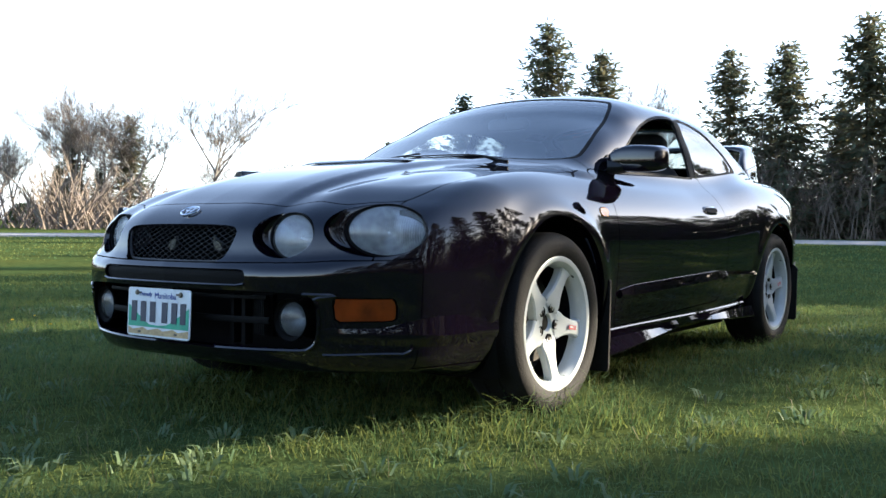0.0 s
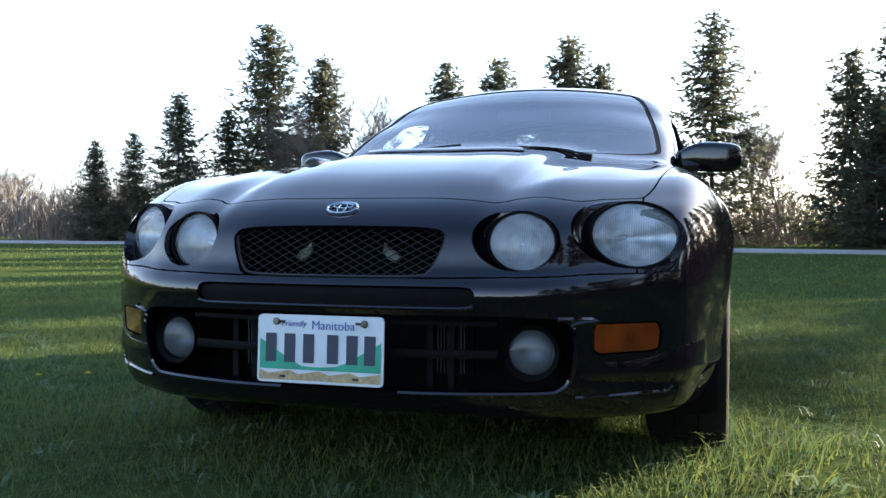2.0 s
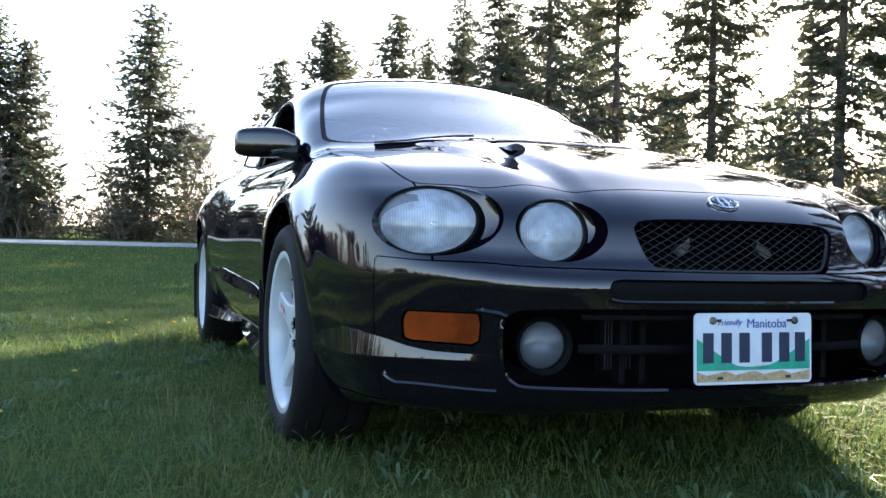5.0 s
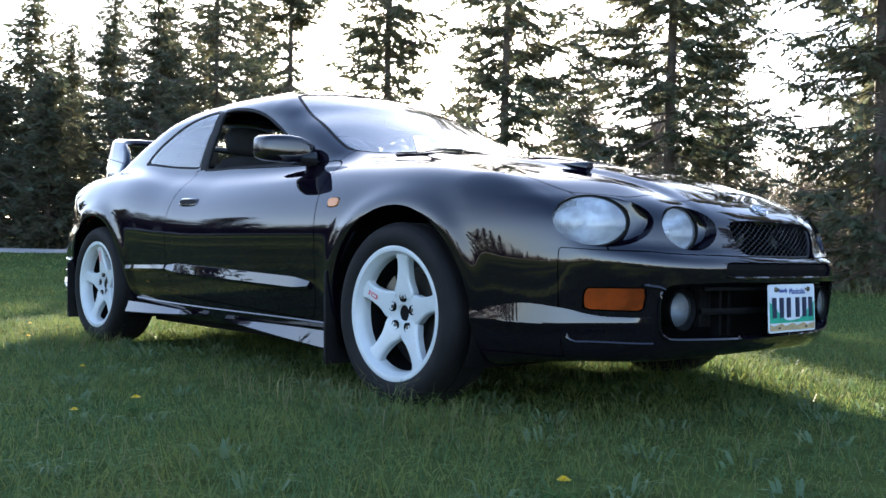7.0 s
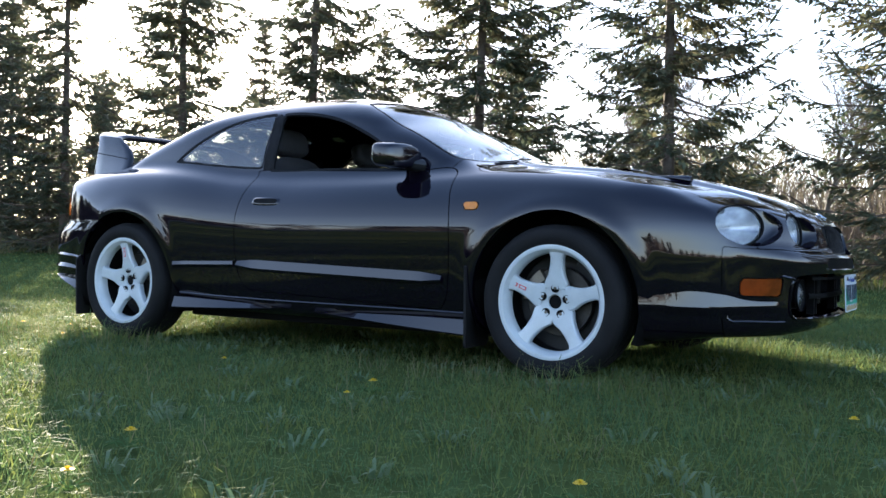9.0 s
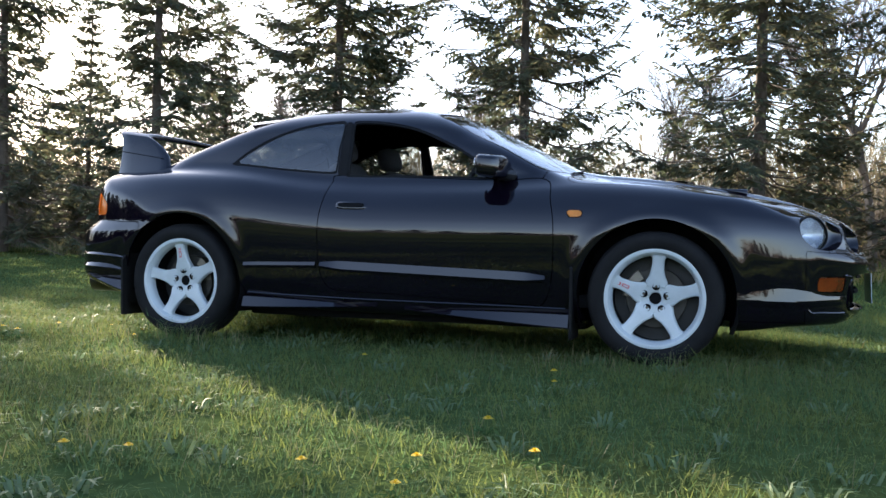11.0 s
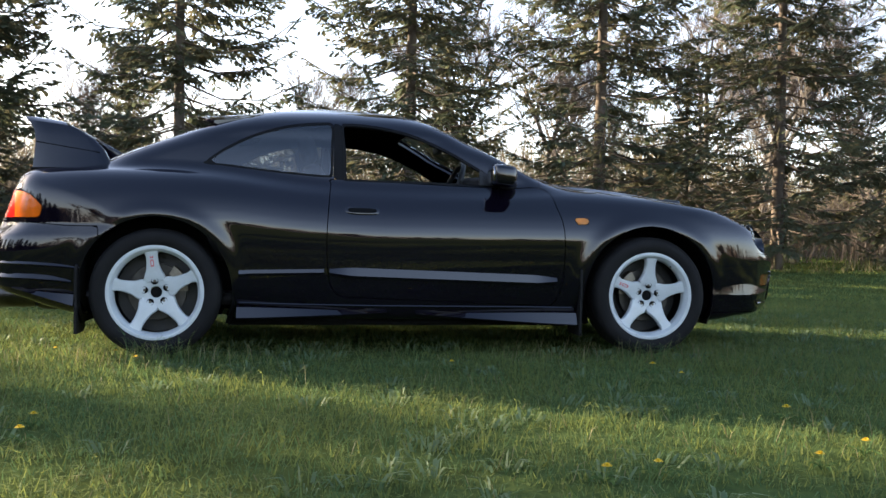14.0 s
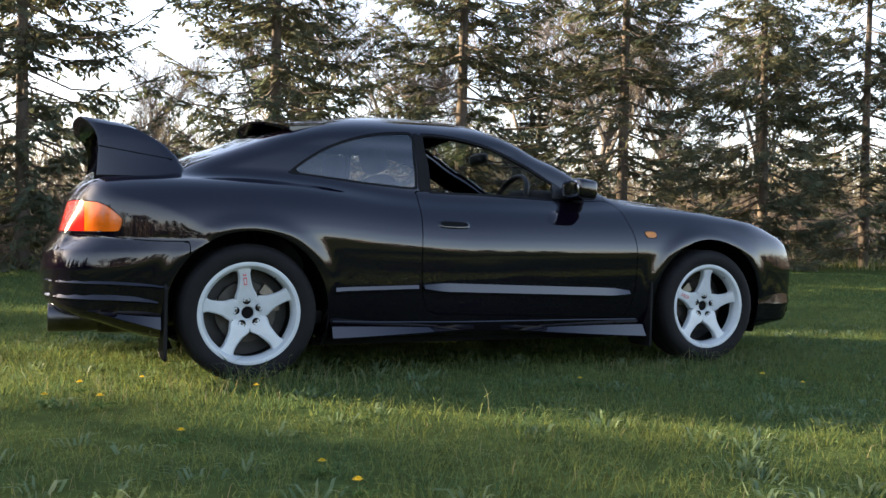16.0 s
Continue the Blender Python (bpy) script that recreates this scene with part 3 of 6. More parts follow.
def make_panels():
    v, t = skin(0.0185)
    v, t = clip(v, t, lambda p: -p[:, 1])
    # wheel openings
    for wx in (0.0, -2.535):
        v, t = clip(v, t, lambda p: np.where(p[:, 1] > 0.5, 0.362 - np.hypot(p[:, 0] - wx, (p[:, 2] - 0.318)), -1))
    up = lambda lo: (lambda f: (lambda p: np.where(p[:, 2] > lo, f(p), 0.5)))
    # glass openings
    panes = {}
    for name, field in (("window", lambda p: np.where(p[:, 1] > 0.3, within(p[:, [0, 2]], WINDOW), 0.5)),
                        ("quarter", lambda p: np.where(p[:, 1] > 0.3, within(p[:, [0, 2]], QUARTER), 0.5)),
                        ("screen", up(0.85)(lambda p: within(p[:, [0, 1]], SCREEN))),
                        ("rearglass", up(0.85)(lambda p: within(p[:, [0, 1]], REARGLASS)))):
        border = 0.016 if name in ("screen", "rearglass") else 0.012
        panes[name] = clip(v, t, lambda p: field(p) + border)
        panes[name + "_seal"] = clip(*clip(v, t, lambda p: field(p) + 0.001), lambda p: -field(p) - border)
        v, t = clip(v, t, lambda p: -field(p))
    post = lambda p: np.where(p[:, 1] > 0.3, within(p[:, [0, 2]], [(-1.676, 0.893), (-1.616, 0.893), (-1.618, 1.05), (-1.628, 1.172), (-1.655, 1.192), (-1.670, 1.185), (-1.673, 1.05)]), 0.5)
    (ov, ot), (v, t) = split(v, t, post, 0.001)
    lv, lt = clip(v, t, lambda p: np.maximum(np.maximum(p[:, 0] + 0.62 - 0.5 * np.clip(p[:, 2] - 0.86, 0, 1), -2.35 - p[:, 0]), 0.24 - p[:, 2]))
    lining = sheet("interior_lining", lv, lt[:, ::-1], CLOTH, car, "dark grey cloth lining", depth=0, level=-0.032)
    # lamps, grille and intake
    for lamp in (OUTER, INNER):
        v, t = clip(v, t, lambda p: -lamp.field(p))
    v, t = clip(v, t, lambda p: -np.where(p[:, 0] > 0.75, within(p[:, [1, 2]], GRILLE), 0.5))
    v, t = clip(v, t, lambda p: -np.where(p[:, 0] > 0.65, within(p[:, [1, 2]], INTAKE), 0.5))
    marker = lambda p: np.where(p[:, 1] > 0.5, within(p[:, [0, 2]], [(-0.412, 0.681), (-0.350, 0.681), (-0.344, 0.690), (-0.344, 0.708), (-0.352, 0.716), (-0.410, 0.716), (-0.418, 0.708), (-0.418, 0.690)]), 0.5)
    flash = lambda p: np.where((p[:, 0] > 0.5) & (p[:, 1] > 0.3), within(p[:, [1, 2]], [(0.588, 0.359), (0.700, 0.361), (0.712, 0.368), (0.715, 0.417), (0.707, 0.427), (0.585, 0.428), (0.578, 0.421), (0.579, 0.365)]), 0.5)
    tail = lambda p: np.where((p[:, 0] < -3.0) & (p[:, 1] > 0.36), within(p[:, [0, 2]], [(-3.6, 0.664), (-3.096, 0.664), (-3.084, 0.671), (-3.071, 0.714), (-3.078, 0.728), (-3.13, 0.775), (-3.17, 0.792), (-3.24, 0.801), (-3.6, 0.806)]), 0.5)
    (mv, mt), (v, t) = split(v, t, marker, 0.0015)
    (fv, ft), (v, t) = split(v, t, flash, 0.002)
    (lv, lt), (v, t) = split(v, t, tail, 0.002)
    (bv, bt), (v, t) = split(v, t, up(0.6)(lambda p: within(p[:, [0, 1]], BONNET)))
    (hv, ht), (v, t) = split(v, t, lambda p: np.where((p[:, 2] > 0.665), within(p[:, [0, 1]], HATCH), 0.5))
    (dv, dt), (v, t) = split(v, t, lambda p: np.where(p[:, 1] > 0.5, within(p[:, [0, 2]], DOOR), 0.5))
    nose = lambda p: np.maximum(p[:, 2] - 0.519 - 0.03 * step(0.4, 0.9, np.abs(p[:, 1])) - 0.35 * np.clip(BUMP(p[:, 2]) - BSWEEP(np.abs(p[:, 1])) - p[:, 0], 0, 0.03), 0.652 - p[:, 0])
    (nv, nt), (v, t) = split(v, t, nose, 0.0012)
    rump = lambda p: np.maximum(p[:, 2] - 0.628 - 0.03 * np.clip((-2.95 - p[:, 0]) / 0.4, 0, 1), p[:, 0] + 2.80)
    (rv, rt), (v, t) = split(v, t, rump)
    panel = lambda p: np.maximum(np.maximum(0.35 - p[:, 0], p[:, 1] - 0.664), 0.5 - p[:, 2])
    (pv, pt), (v, t) = split(v, t, panel)
    wing = lambda p: np.maximum(np.maximum(-0.58 - p[:, 0] + 0.30 * np.clip(p[:, 2] - 0.85, 0, 1) - 9 * (p[:, 2] > 0.96), 0.22 - p[:, 2]), 0.35 - p[:, 1])
    (wv, wt), (v, t) = split(v, t, wing)
    (sv, st), (nv, nt) = split(nv, nt, lambda p: np.where(p[:, 0] > 0.7, within(p[:, [1, 2]], SLOT), 0.5), 0.0005)
    # bumper skin set back, with the recess's shade put into a darker material
    sheet("nose_recess", sv, st, DARK, car, "shallow slot across the bumper", depth=0, level=-0.010)
    sheet("bonnet", bv, bt, PAINT, car, "black bonnet with a raised middle")
    sheet("front_panel", pv, pt, PAINT, car)
    sheet("front_bumper", nv, nt, PAINT, car, "black front bumper with a wide lower intake", depth=0.03)
    sheet("rear_bumper", rv, rt, PAINT, car)
    sheet("tailgate", hv, ht, PAINT, car)
    sheet("body_shell", v, t, PAINT, car, depth=0.03)
    sheet("windscreen", *panes["screen"], GLASS, car, "clear windscreen", depth=0.004, level=-0.004)
    sheet("windscreen_seal", *panes["screen_seal"], SEAL, car, "black windscreen seal", depth=0.006, level=-0.002)
    sheet("rear_window_seal", *panes["rearglass_seal"], SEAL, car, "black window seal", depth=0.006, level=-0.002)
    sheet("rear_window", *panes["rearglass"], TINT, car, "tinted rear window", depth=0.004, level=-0.004)
    for s in (1, -1):
        sheet("front_wing", wv, wt, PAINT, car, depth=0.03, side=s)
        sheet("door", dv, dt, PAINT, car, "black door with its window wound down", side=s)
        sheet("quarter_window", *panes["quarter"], TINT, car, "tinted rear side window", depth=0.004, level=-0.004, side=s)
        sheet("quarter_window_seal", *panes["quarter_seal"], SEAL, car, depth=0.006, level=-0.002, side=s)
        sheet("pillar_trim", ov, ot, SEAL, car, "matt black trim on the pillar", depth=0.01, level=-0.001, side=s)
        sheet("door_window_seal", *panes["window_seal"], SEAL, car, depth=0.012, level=-0.002, side=s)
        sheet("side_marker", mv, mt, MARKER, car, "small amber side marker", depth=0.008, level=0.003, side=s)
        sheet("front_indicator", fv, ft, AMBER, car, "amber front indicator", depth=0.012, level=-0.002, side=s)
        red, orange = clip(lv, lt, lambda p: p[:, 0] + 3.225), clip(lv, lt, lambda p: -3.223 - p[:, 0])
        lamp = sheet("tail_lamp", *orange, ORANGE, car, "orange and red wraparound tail lamp", depth=0.012, side=s)
        sheet("red_lens", *red, RED, lamp, depth=0.012, side=s)


make_panels()


def onto(p, way, rounds=6):
    """Slides points along a direction onto the skin."""
    p, way = np.array(p, float), np.array(way, float)
    for _ in range(rounds):
        g, f = slope(p)
        p = p - way * np.clip(f / np.where(np.abs(g @ way) < 0.15, 0.15, g @ way), -0.06, 0.06)[:, None]
    return p


def oval(lamp, wide, high, n, lift=0.0, at=None):
    c = (at or lamp.c) + lift * lamp.a
    return [c + wide * math.cos(2 * math.pi * k / n) * lamp.u + high * math.sin(2 * math.pi * k / n) * lamp.w for k in range(n)]


def rings(loops, close=False):
    n = len(loops[0])
    v = [tuple(p) for loop in loops for p in loop]
    f = [(i * n + k, i * n + (k + 1) % n, (i + 1) * n + (k + 1) % n, (i + 1) * n + k) for i in range(len(loops) - 1) for k in range(n)]
    if close:
        f.append(tuple((len(loops) - 1) * n + k for k in range(n)))
    return v, f


def headlamp(lamp, s, name, label):
    n = 48
    m = Matrix.Diagonal((1, s, 1, 1))
    flip = lambda piece: (moved(piece, m)[0], [q[::-1] for q in piece[1]] if s < 0 else piece[1])
    edge = [Vector(q) for q in onto([tuple(q) for q in oval(lamp, lamp.open_wide, lamp.open_high, n, 0.05, lamp.o)], -lamp.a)]
    rim = oval(lamp, lamp.wide * 1.07, lamp.high * 1.07, n, -0.012)
    scoop = []
    for w, k in ((0.05, 0.35), (0.18, 0.68), (0.42, 0.88), (0.75, 0.97)):
        scoop.append([e + w * (r - e) + (k - w) * (r - e).dot(lamp.a) * lamp.a for e, r in zip(edge, rim)])
    seat = part(name, *flip(rings([edge, *scoop, rim, oval(lamp, lamp.wide * 1.0, lamp.high * 1.0, n, -0.016)])), PAINT, car, label)
    part("gasket", *flip(rings([oval(lamp, lamp.wide * 1.08, lamp.high * 1.08, n, -0.012), oval(lamp, lamp.wide * 1.05, lamp.high * 1.05, n, 0.004),
                                oval(lamp, lamp.wide * 0.985, lamp.high * 0.985, n, 0.003), oval(lamp, lamp.wide * 0.98, lamp.high * 0.98, n, -0.02)])), DARK, seat, "black rubber ring")
    dome = [oval(lamp, lamp.wide * q, lamp.high * q, n, (0.020 if lamp is OUTER else 0.012) * (1 - q**2.4) - 0.006) for q in (0.99, 0.95, 0.88, 0.78, 0.66, 0.52, 0.36, 0.2, 0.06)]
    part("lens", *flip(rings(dome, True)), LENS, seat, "ribbed clear glass lens")
    bowl = [oval(lamp, lamp.wide * q, lamp.high * q, n, -0.10 * (1 - q**1.5) - 0.012) for q in (0.99, 0.9, 0.78, 0.64, 0.5, 0.36, 0.22, 0.1)]
    part("reflector", *flip(rings(bowl, True)), MIRROR, seat, "bright metal reflector")
    tip = lamp.c - 0.05 * lamp.a
    bulb = tube([lamp.c - 0.10 * lamp.a, tip - 0.01 * lamp.a, tip, tip + 0.006 * lamp.a], [0.008, 0.008, 0.006, 0.002], 12)
    part("bulb", *flip(bulb), CHROME, seat)


for side in (1, -1):
    headlamp(OUTER, side, "outer_headlamp", "large oval headlamp sunk in a black housing")
    headlamp(INNER, side, "inner_headlamp", "small round headlamp sunk in a black housing")

# ---------------------------------------------------------------- the coupe's fittings
def mirrored(piece, s):
    return piece if s > 0 else ([(x, -y, z) for x, y, z in piece[0]], [tuple(reversed(q)) for q in piece[1]])


def pod(centre, half, power=2.6, nu=28, nv=16, shape=None):
    """A rounded block."""
    v, f = [], []
    sg = lambda a: math.copysign(abs(a) ** (2 / power), a)
    for i in range(nv + 1):
        b = math.pi * (i / nv - 0.5)
        for k in range(nu):
            a = 2 * math.pi * k / nu
            q = Vector((half[0] * sg(math.cos(b)) * sg(math.cos(a)), half[1] * sg(math.cos(b)) * sg(math.sin(a)), half[2] * sg(math.sin(b))))
            if shape:
                q = shape(q)
            v.append(tuple(q + Vector(centre)))
    for i in range(nv):
        for k in range(nu):
            m = (k + 1) % nu
            f.append((i * nu + k, i * nu + m, (i + 1) * nu + m, (i + 1) * nu + k))
    return v, f


def make_liners():
    # added slab below the sills; it keeps light off the grass underneath
    bm_part("underbody_block", box((1.86, 1.34, 0.05), (-1.27, 0, 0.160), 0.015), DARK, car, "added dark slab that cuts the light under the car")
    for s in (1, -1):
        for wx in (0.0, -2.535):
            v, f = [], []
            n = 26
            for i in range(n + 1):
                a = math.radians(-25 + 230 * i / n)
                for r, y in ((0.366, 0.835), (0.385, 0.80), (0.390, 0.60), (0.386, 0.46), (0.02, 0.45)):
                    v.append((wx + r * math.cos(a), y, 0.318 + r * math.sin(a)))
            for i in range(n):
                f += [(i * 5 + k, (i + 1) * 5 + k, (i + 1) * 5 + k + 1, i * 5 + k + 1) for k in range(4)]
            part("wheel_arch_liner", *mirrored((v, f), s), DARK, car, "black plastic wheel arch liner")
        for x0, y0, y1, z0, z1 in ((-0.392, 0.66, 0.866, 0.100, 0.475), (-2.904, 0.66, 0.872, 0.110, 0.45)):
            flap = prism([(y0, z1), (y0, z0 + 0.02), (y0 + 0.02, z0), (y1 - 0.012, z0), (y1 - 0.006, z0 + 0.012), (y1 - 0.004, z0 + 0.12), (y1, z1 - 0.035), (y1 - 0.034, z1)], 0.012, "X", x0)
            part("mud_flap", *mirrored(flap, s), RUBBER, car, "black rubber mud flap", smooth=False)


make_liners()


FOGMIRROR = material("fog_reflector", (0.30, 0.31, 0.32), 0.45, metal=1.0, vary=0.2, size=30)
FIN = material("dull_fins", (0.045, 0.045, 0.05), 0.5, metal=0.7, vary=0.4, size=30)
HORN = material("horn_metal", (0.13, 0.13, 0.115), 0.4, metal=0.6, vary=0.7, size=40)


LEDGE = spline(0, 0.336, 0.06, 0.352, 0.2, 0.375, 0.36, 0.364, 0.5, 0.346, 0.65, 0.338, 1, 0.335)


def make_nose():
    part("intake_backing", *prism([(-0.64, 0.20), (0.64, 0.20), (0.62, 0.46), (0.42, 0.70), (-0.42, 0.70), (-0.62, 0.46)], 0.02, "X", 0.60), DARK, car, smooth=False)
    # wire mesh of the grille
    inside = lambda y, z: within(np.array([[abs(y), z]]), GRILLE)[0] < 0.004
    wires = []
    for slope_sign in (1, -1):
        for k in range(-22, 23):
            run, y = [], -0.28
            while y <= 0.28:
                z = 0.587 + slope_sign * 0.52 * (y - 0.0325 * k)
                ok = 0.51 < z < 0.65 and inside(y, z)
                if ok:
                    run.append((float(FACE(z) - SWEEP(abs(y))) - 0.016 + slope_sign * 0.0012, y, z))
                if (not ok or y + 0.012 > 0.28) and run:
                    if len(run) > 1:
                        wires.append(tube([run[0], run[len(run) // 2], run[-1]] if len(run) > 2 else run, 0.0012, 4))
                    run = []
                y += 0.012
    part("grille_mesh", *join(*wires), TRIM, car, "black diamond wire grille")
    edge = curvy([(y, z) for y, z in [(0.0, 0.641), (0.13, 0.640), (0.225, 0.636), (0.258, 0.626), (0.262, 0.608), (0.250, 0.570), (0.232, 0.538), (0.205, 0.526), (0.1, 0.523),
                                      (0.0, 0.523), (-0.1, 0.523), (-0.205, 0.526), (-0.232, 0.538), (-0.250, 0.570), (-0.262, 0.608), (-0.258, 0.626), (-0.225, 0.636), (-0.13, 0.640)]])
    loop = [(float(FACE(z) - SWEEP(abs(y))) - 0.012, y * 0.985, 0.582 + (z - 0.582) * 0.95) for y, z in edge]
    part("grille_frame", *tube(loop + loop[:2], 0.0042, 6), TRIM, car, "black grille surround")
    for y in (-0.105, 0.115):
        horn = prism([(y - 0.024, 0.566), (y - 0.012, 0.582), (y + 0.004, 0.588), (y + 0.018, 0.602), (y + 0.020, 0.580), (y + 0.010, 0.566), (y - 0.008, 0.556)], 0.012, "X", 0.848)
        if y > 0:
            horn = ([(p[0], 2 * y - p[1], p[2]) for p in horn[0]], horn[1])
        part("horn", *horn, HORN, car, "pale metal bracket behind the grille", smooth=False)
    # slats and posts in the lower intake
    for z, r in ((0.356, 0.007), (0.425, 0.004)):
        pts = [(float(BUMP(z) - BSWEEP(abs(y))) - 0.035, y, z) for y in np.linspace(-0.375, 0.375, 15)]
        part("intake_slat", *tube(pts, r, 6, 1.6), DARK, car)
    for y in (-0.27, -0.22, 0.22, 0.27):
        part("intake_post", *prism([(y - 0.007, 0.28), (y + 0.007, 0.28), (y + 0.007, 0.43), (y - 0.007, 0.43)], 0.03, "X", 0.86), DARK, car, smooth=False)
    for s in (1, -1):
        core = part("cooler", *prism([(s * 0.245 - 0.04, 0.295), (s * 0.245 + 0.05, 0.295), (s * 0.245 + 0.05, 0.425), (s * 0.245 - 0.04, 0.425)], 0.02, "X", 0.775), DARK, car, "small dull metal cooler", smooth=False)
        for k in range(9):
            y = s * 0.245 - 0.03 + 0.008 * k
            part("cooler_fin", *prism([(y, 0.30), (y + 0.003, 0.30), (y + 0.003, 0.42), (y, 0.42)], 0.02, "X", 0.80), FIN, core, smooth=False)
        # fog lamp
        c = Matrix.Translation((0.866, s * 0.447, 0.362)) @ Matrix.Scale(0.93, 4) @ pose(0, 0, 0, 0, 0, 6 * s)
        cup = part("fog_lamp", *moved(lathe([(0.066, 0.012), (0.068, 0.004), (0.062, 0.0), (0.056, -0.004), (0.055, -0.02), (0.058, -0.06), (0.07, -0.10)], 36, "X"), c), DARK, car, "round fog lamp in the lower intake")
        part("lens", *moved(lathe([(0.0, 0.010), (0.02, 0.009), (0.038, 0.005), (0.05, -0.002), (0.0545, -0.010)], 36, "X"), c), FOGLENS, cup, "ribbed clear lens")
        part("reflector", *moved(lathe([(0.054, -0.014), (0.046, -0.035), (0.03, -0.052), (0.012, -0.06), (0.0, -0.061)], 36, "X"), c), FOGMIRROR, cup)
        # flared ledge that sweeps from the wheel arch to below the indicator
        v, f = [], []
        n = 22
        for i in range(n + 1):
            u = i / n
            y = 0.842 - 0.285 * u
            x = 0.36 + 0.02 * u if u < 0.05 else float(0.975 - BSWEEP(y))
            top = float(LEDGE(u))
            fall = top - 0.322 - 0.004 * u
            out = (0.004 + 0.155 * fall) * min(1, 6 * (1 - u) + 0.05) * min(1, 0.45 + 9 * u)
            rows = settle(np.array([[max(x, 0.36), y, top + 0.003], [max(x, 0.36), y, top - fall], [max(x, 0.36), y, top - fall - 0.018], [max(x, 0.36), y, top - fall - 0.05]]))
            q = normals(rows)
            q[:, 2] = 0
            v += [tuple(rows[0] - q[0] * 0.006), tuple(rows[0] + q[0] * 0.0015), tuple(rows[1] + q[1] * out * 0.96), tuple(rows[1] + q[1] * out - (0, 0, 0.004)), tuple(rows[2] + q[2] * out * 0.6), tuple(rows[3] - q[3] * 0.004)]
        for i in range(n):
            f += [(i * 6 + k, i * 6 + k + 1, (i + 1) * 6 + k + 1, (i + 1) * 6 + k) for k in range(5)]
        f += [tuple(range(6)), tuple(n * 6 + k for k in range(6))[::-1]]
        bm = bmesh.new()
        vs = [bm.verts.new(q) for q in mirrored((v, f), s)[0]]
        for q in f:
            bm.faces.new([vs[k] for k in q])
        bm_part("bumper_ledge", bm, PAINT, car, "flared black ledge below the indicator", angle=30)
        low = [[float(0.96 - BSWEEP(y)), y, 0.262 + 0.004 * math.sin(20 * y)] for y in np.linspace(0.545, 0.70, 10)]
        low += [[float(0.96 - BSWEEP(y)), y, 0.262 + dz] for y, dz in ((0.712, 0.004), (0.722, 0.012), (0.726, 0.022), (0.724, 0.030))]
        low = settle(np.array(low))
        part("bumper_crease", *mirrored(tube([tuple(q) for q in low], 0.005, 6), s), PAINT, car)
    # bright lower edge of the slot, and the rounded rim of the intake
    pts = settle(np.array([[0.98 - float(BSWEEP(abs(y))), y, 0.461 + 0.004 * (abs(y) > 0.33)] for y in np.linspace(-0.334, 0.334, 25)]), 0.001)
    part("slot_lip", *tube([tuple(q) for q in pts], 0.0045, 6), PAINT, car)
    rim = [(y, z) for y, z in curvy([(0.50, 0.440), (0.53, 0.425), (0.54, 0.38), (0.535, 0.31), (0.515, 0.278), (0.47, 0.268), (0.25, 0.266), (0, 0.266),
                                     (-0.25, 0.266), (-0.47, 0.268), (-0.515, 0.278), (-0.535, 0.31), (-0.54, 0.38), (-0.53, 0.425), (-0.50, 0.440)], 5)[:-5]]
    pts = settle(np.array([[0.965 - float(BSWEEP(abs(y))), y, z] for y, z in rim]), 0.001)
    part("intake_rim", *tube([tuple(q) for q in pts], 0.006, 6), PAINT, car, "rounded black rim of the lower intake")
    # chin lip
    pts = [(float(BUMP(0.247) - BSWEEP(abs(y))) - 0.004, y, 0.247 + 0.012 * (abs(y) / 0.6) ** 2) for y in np.linspace(-0.60, 0.60, 25)]
    part("chin_lip", *tube(pts, 0.010, 8, 0.8), PAINT, car)
    # badge: plain chrome ovals
    m = Matrix.Translation((0.8665, -0.004, 0.6815))
    nrm = Vector(normals(np.array([[0.867, 0.0, 0.681]]))[0])
    m = m @ nrm.to_track_quat("X", "Z").to_matrix().to_4x4()
    ring = [(0.002, 0.037 * math.cos(a), 0.0245 * math.sin(a)) for a in np.linspace(0, 2 * math.pi, 41)]
    inner = [(0.002, 0.024 * math.cos(a), 0.008 + 0.010 * math.sin(a)) for a in np.linspace(0, 2 * math.pi, 31)]
    stem = [(0.002, 0.010 * math.cos(a), 0.000 + 0.023 * math.sin(a)) for a in np.linspace(0, 2 * math.pi, 31)]
    badge = part("badge", *moved(tube(ring, 0.0028, 6), m), CHROME, car, "oval chrome badge")
    part("badge_oval", *moved(tube(inner, 0.0019, 6), m), CHROME, badge)
    part("badge_stem", *moved(tube(stem, 0.0019, 6), m), CHROME, badge)


make_nose()


def writing(words, size, mat, parent, m, name="lettering", shear=0.0):
    cu = bpy.data.curves.new(name, "FONT")
    cu.body, cu.size, cu.extrude, cu.align_x, cu.align_y, cu.shear = words, size, 0.0004, "CENTER", "CENTER", shear
    tmp = new(name, cu)
    me = bpy.data.meshes.new_from_object(tmp.evaluated_get(bpy.context.evaluated_depsgraph_get()))
    bpy.data.objects.remove(tmp)
    me.materials.clear()
    me.materials.append(mat)
    ob = new(name, me)
    ob.parent = parent
    ob.matrix_local = m
    return ob


PLATEWHITE = material("plate_white", (0.62, 0.67, 0.72), 0.35, vary=0.12, size=15, fine=0.1, coat=0.3)
PLATEGREEN = material("plate_green", (0.02, 0.33, 0.21), 0.4, vary=0.25, size=30)
PLATETAN = material("plate_tan", (0.45, 0.33, 0.17), 0.5, vary=0.4, size=90)
PLATEBLUE = material("plate_blue", (0.02, 0.06, 0.28), 0.4)
PLATEINK = material("plate_ink", (0.012, 0.02, 0.05), 0.4)


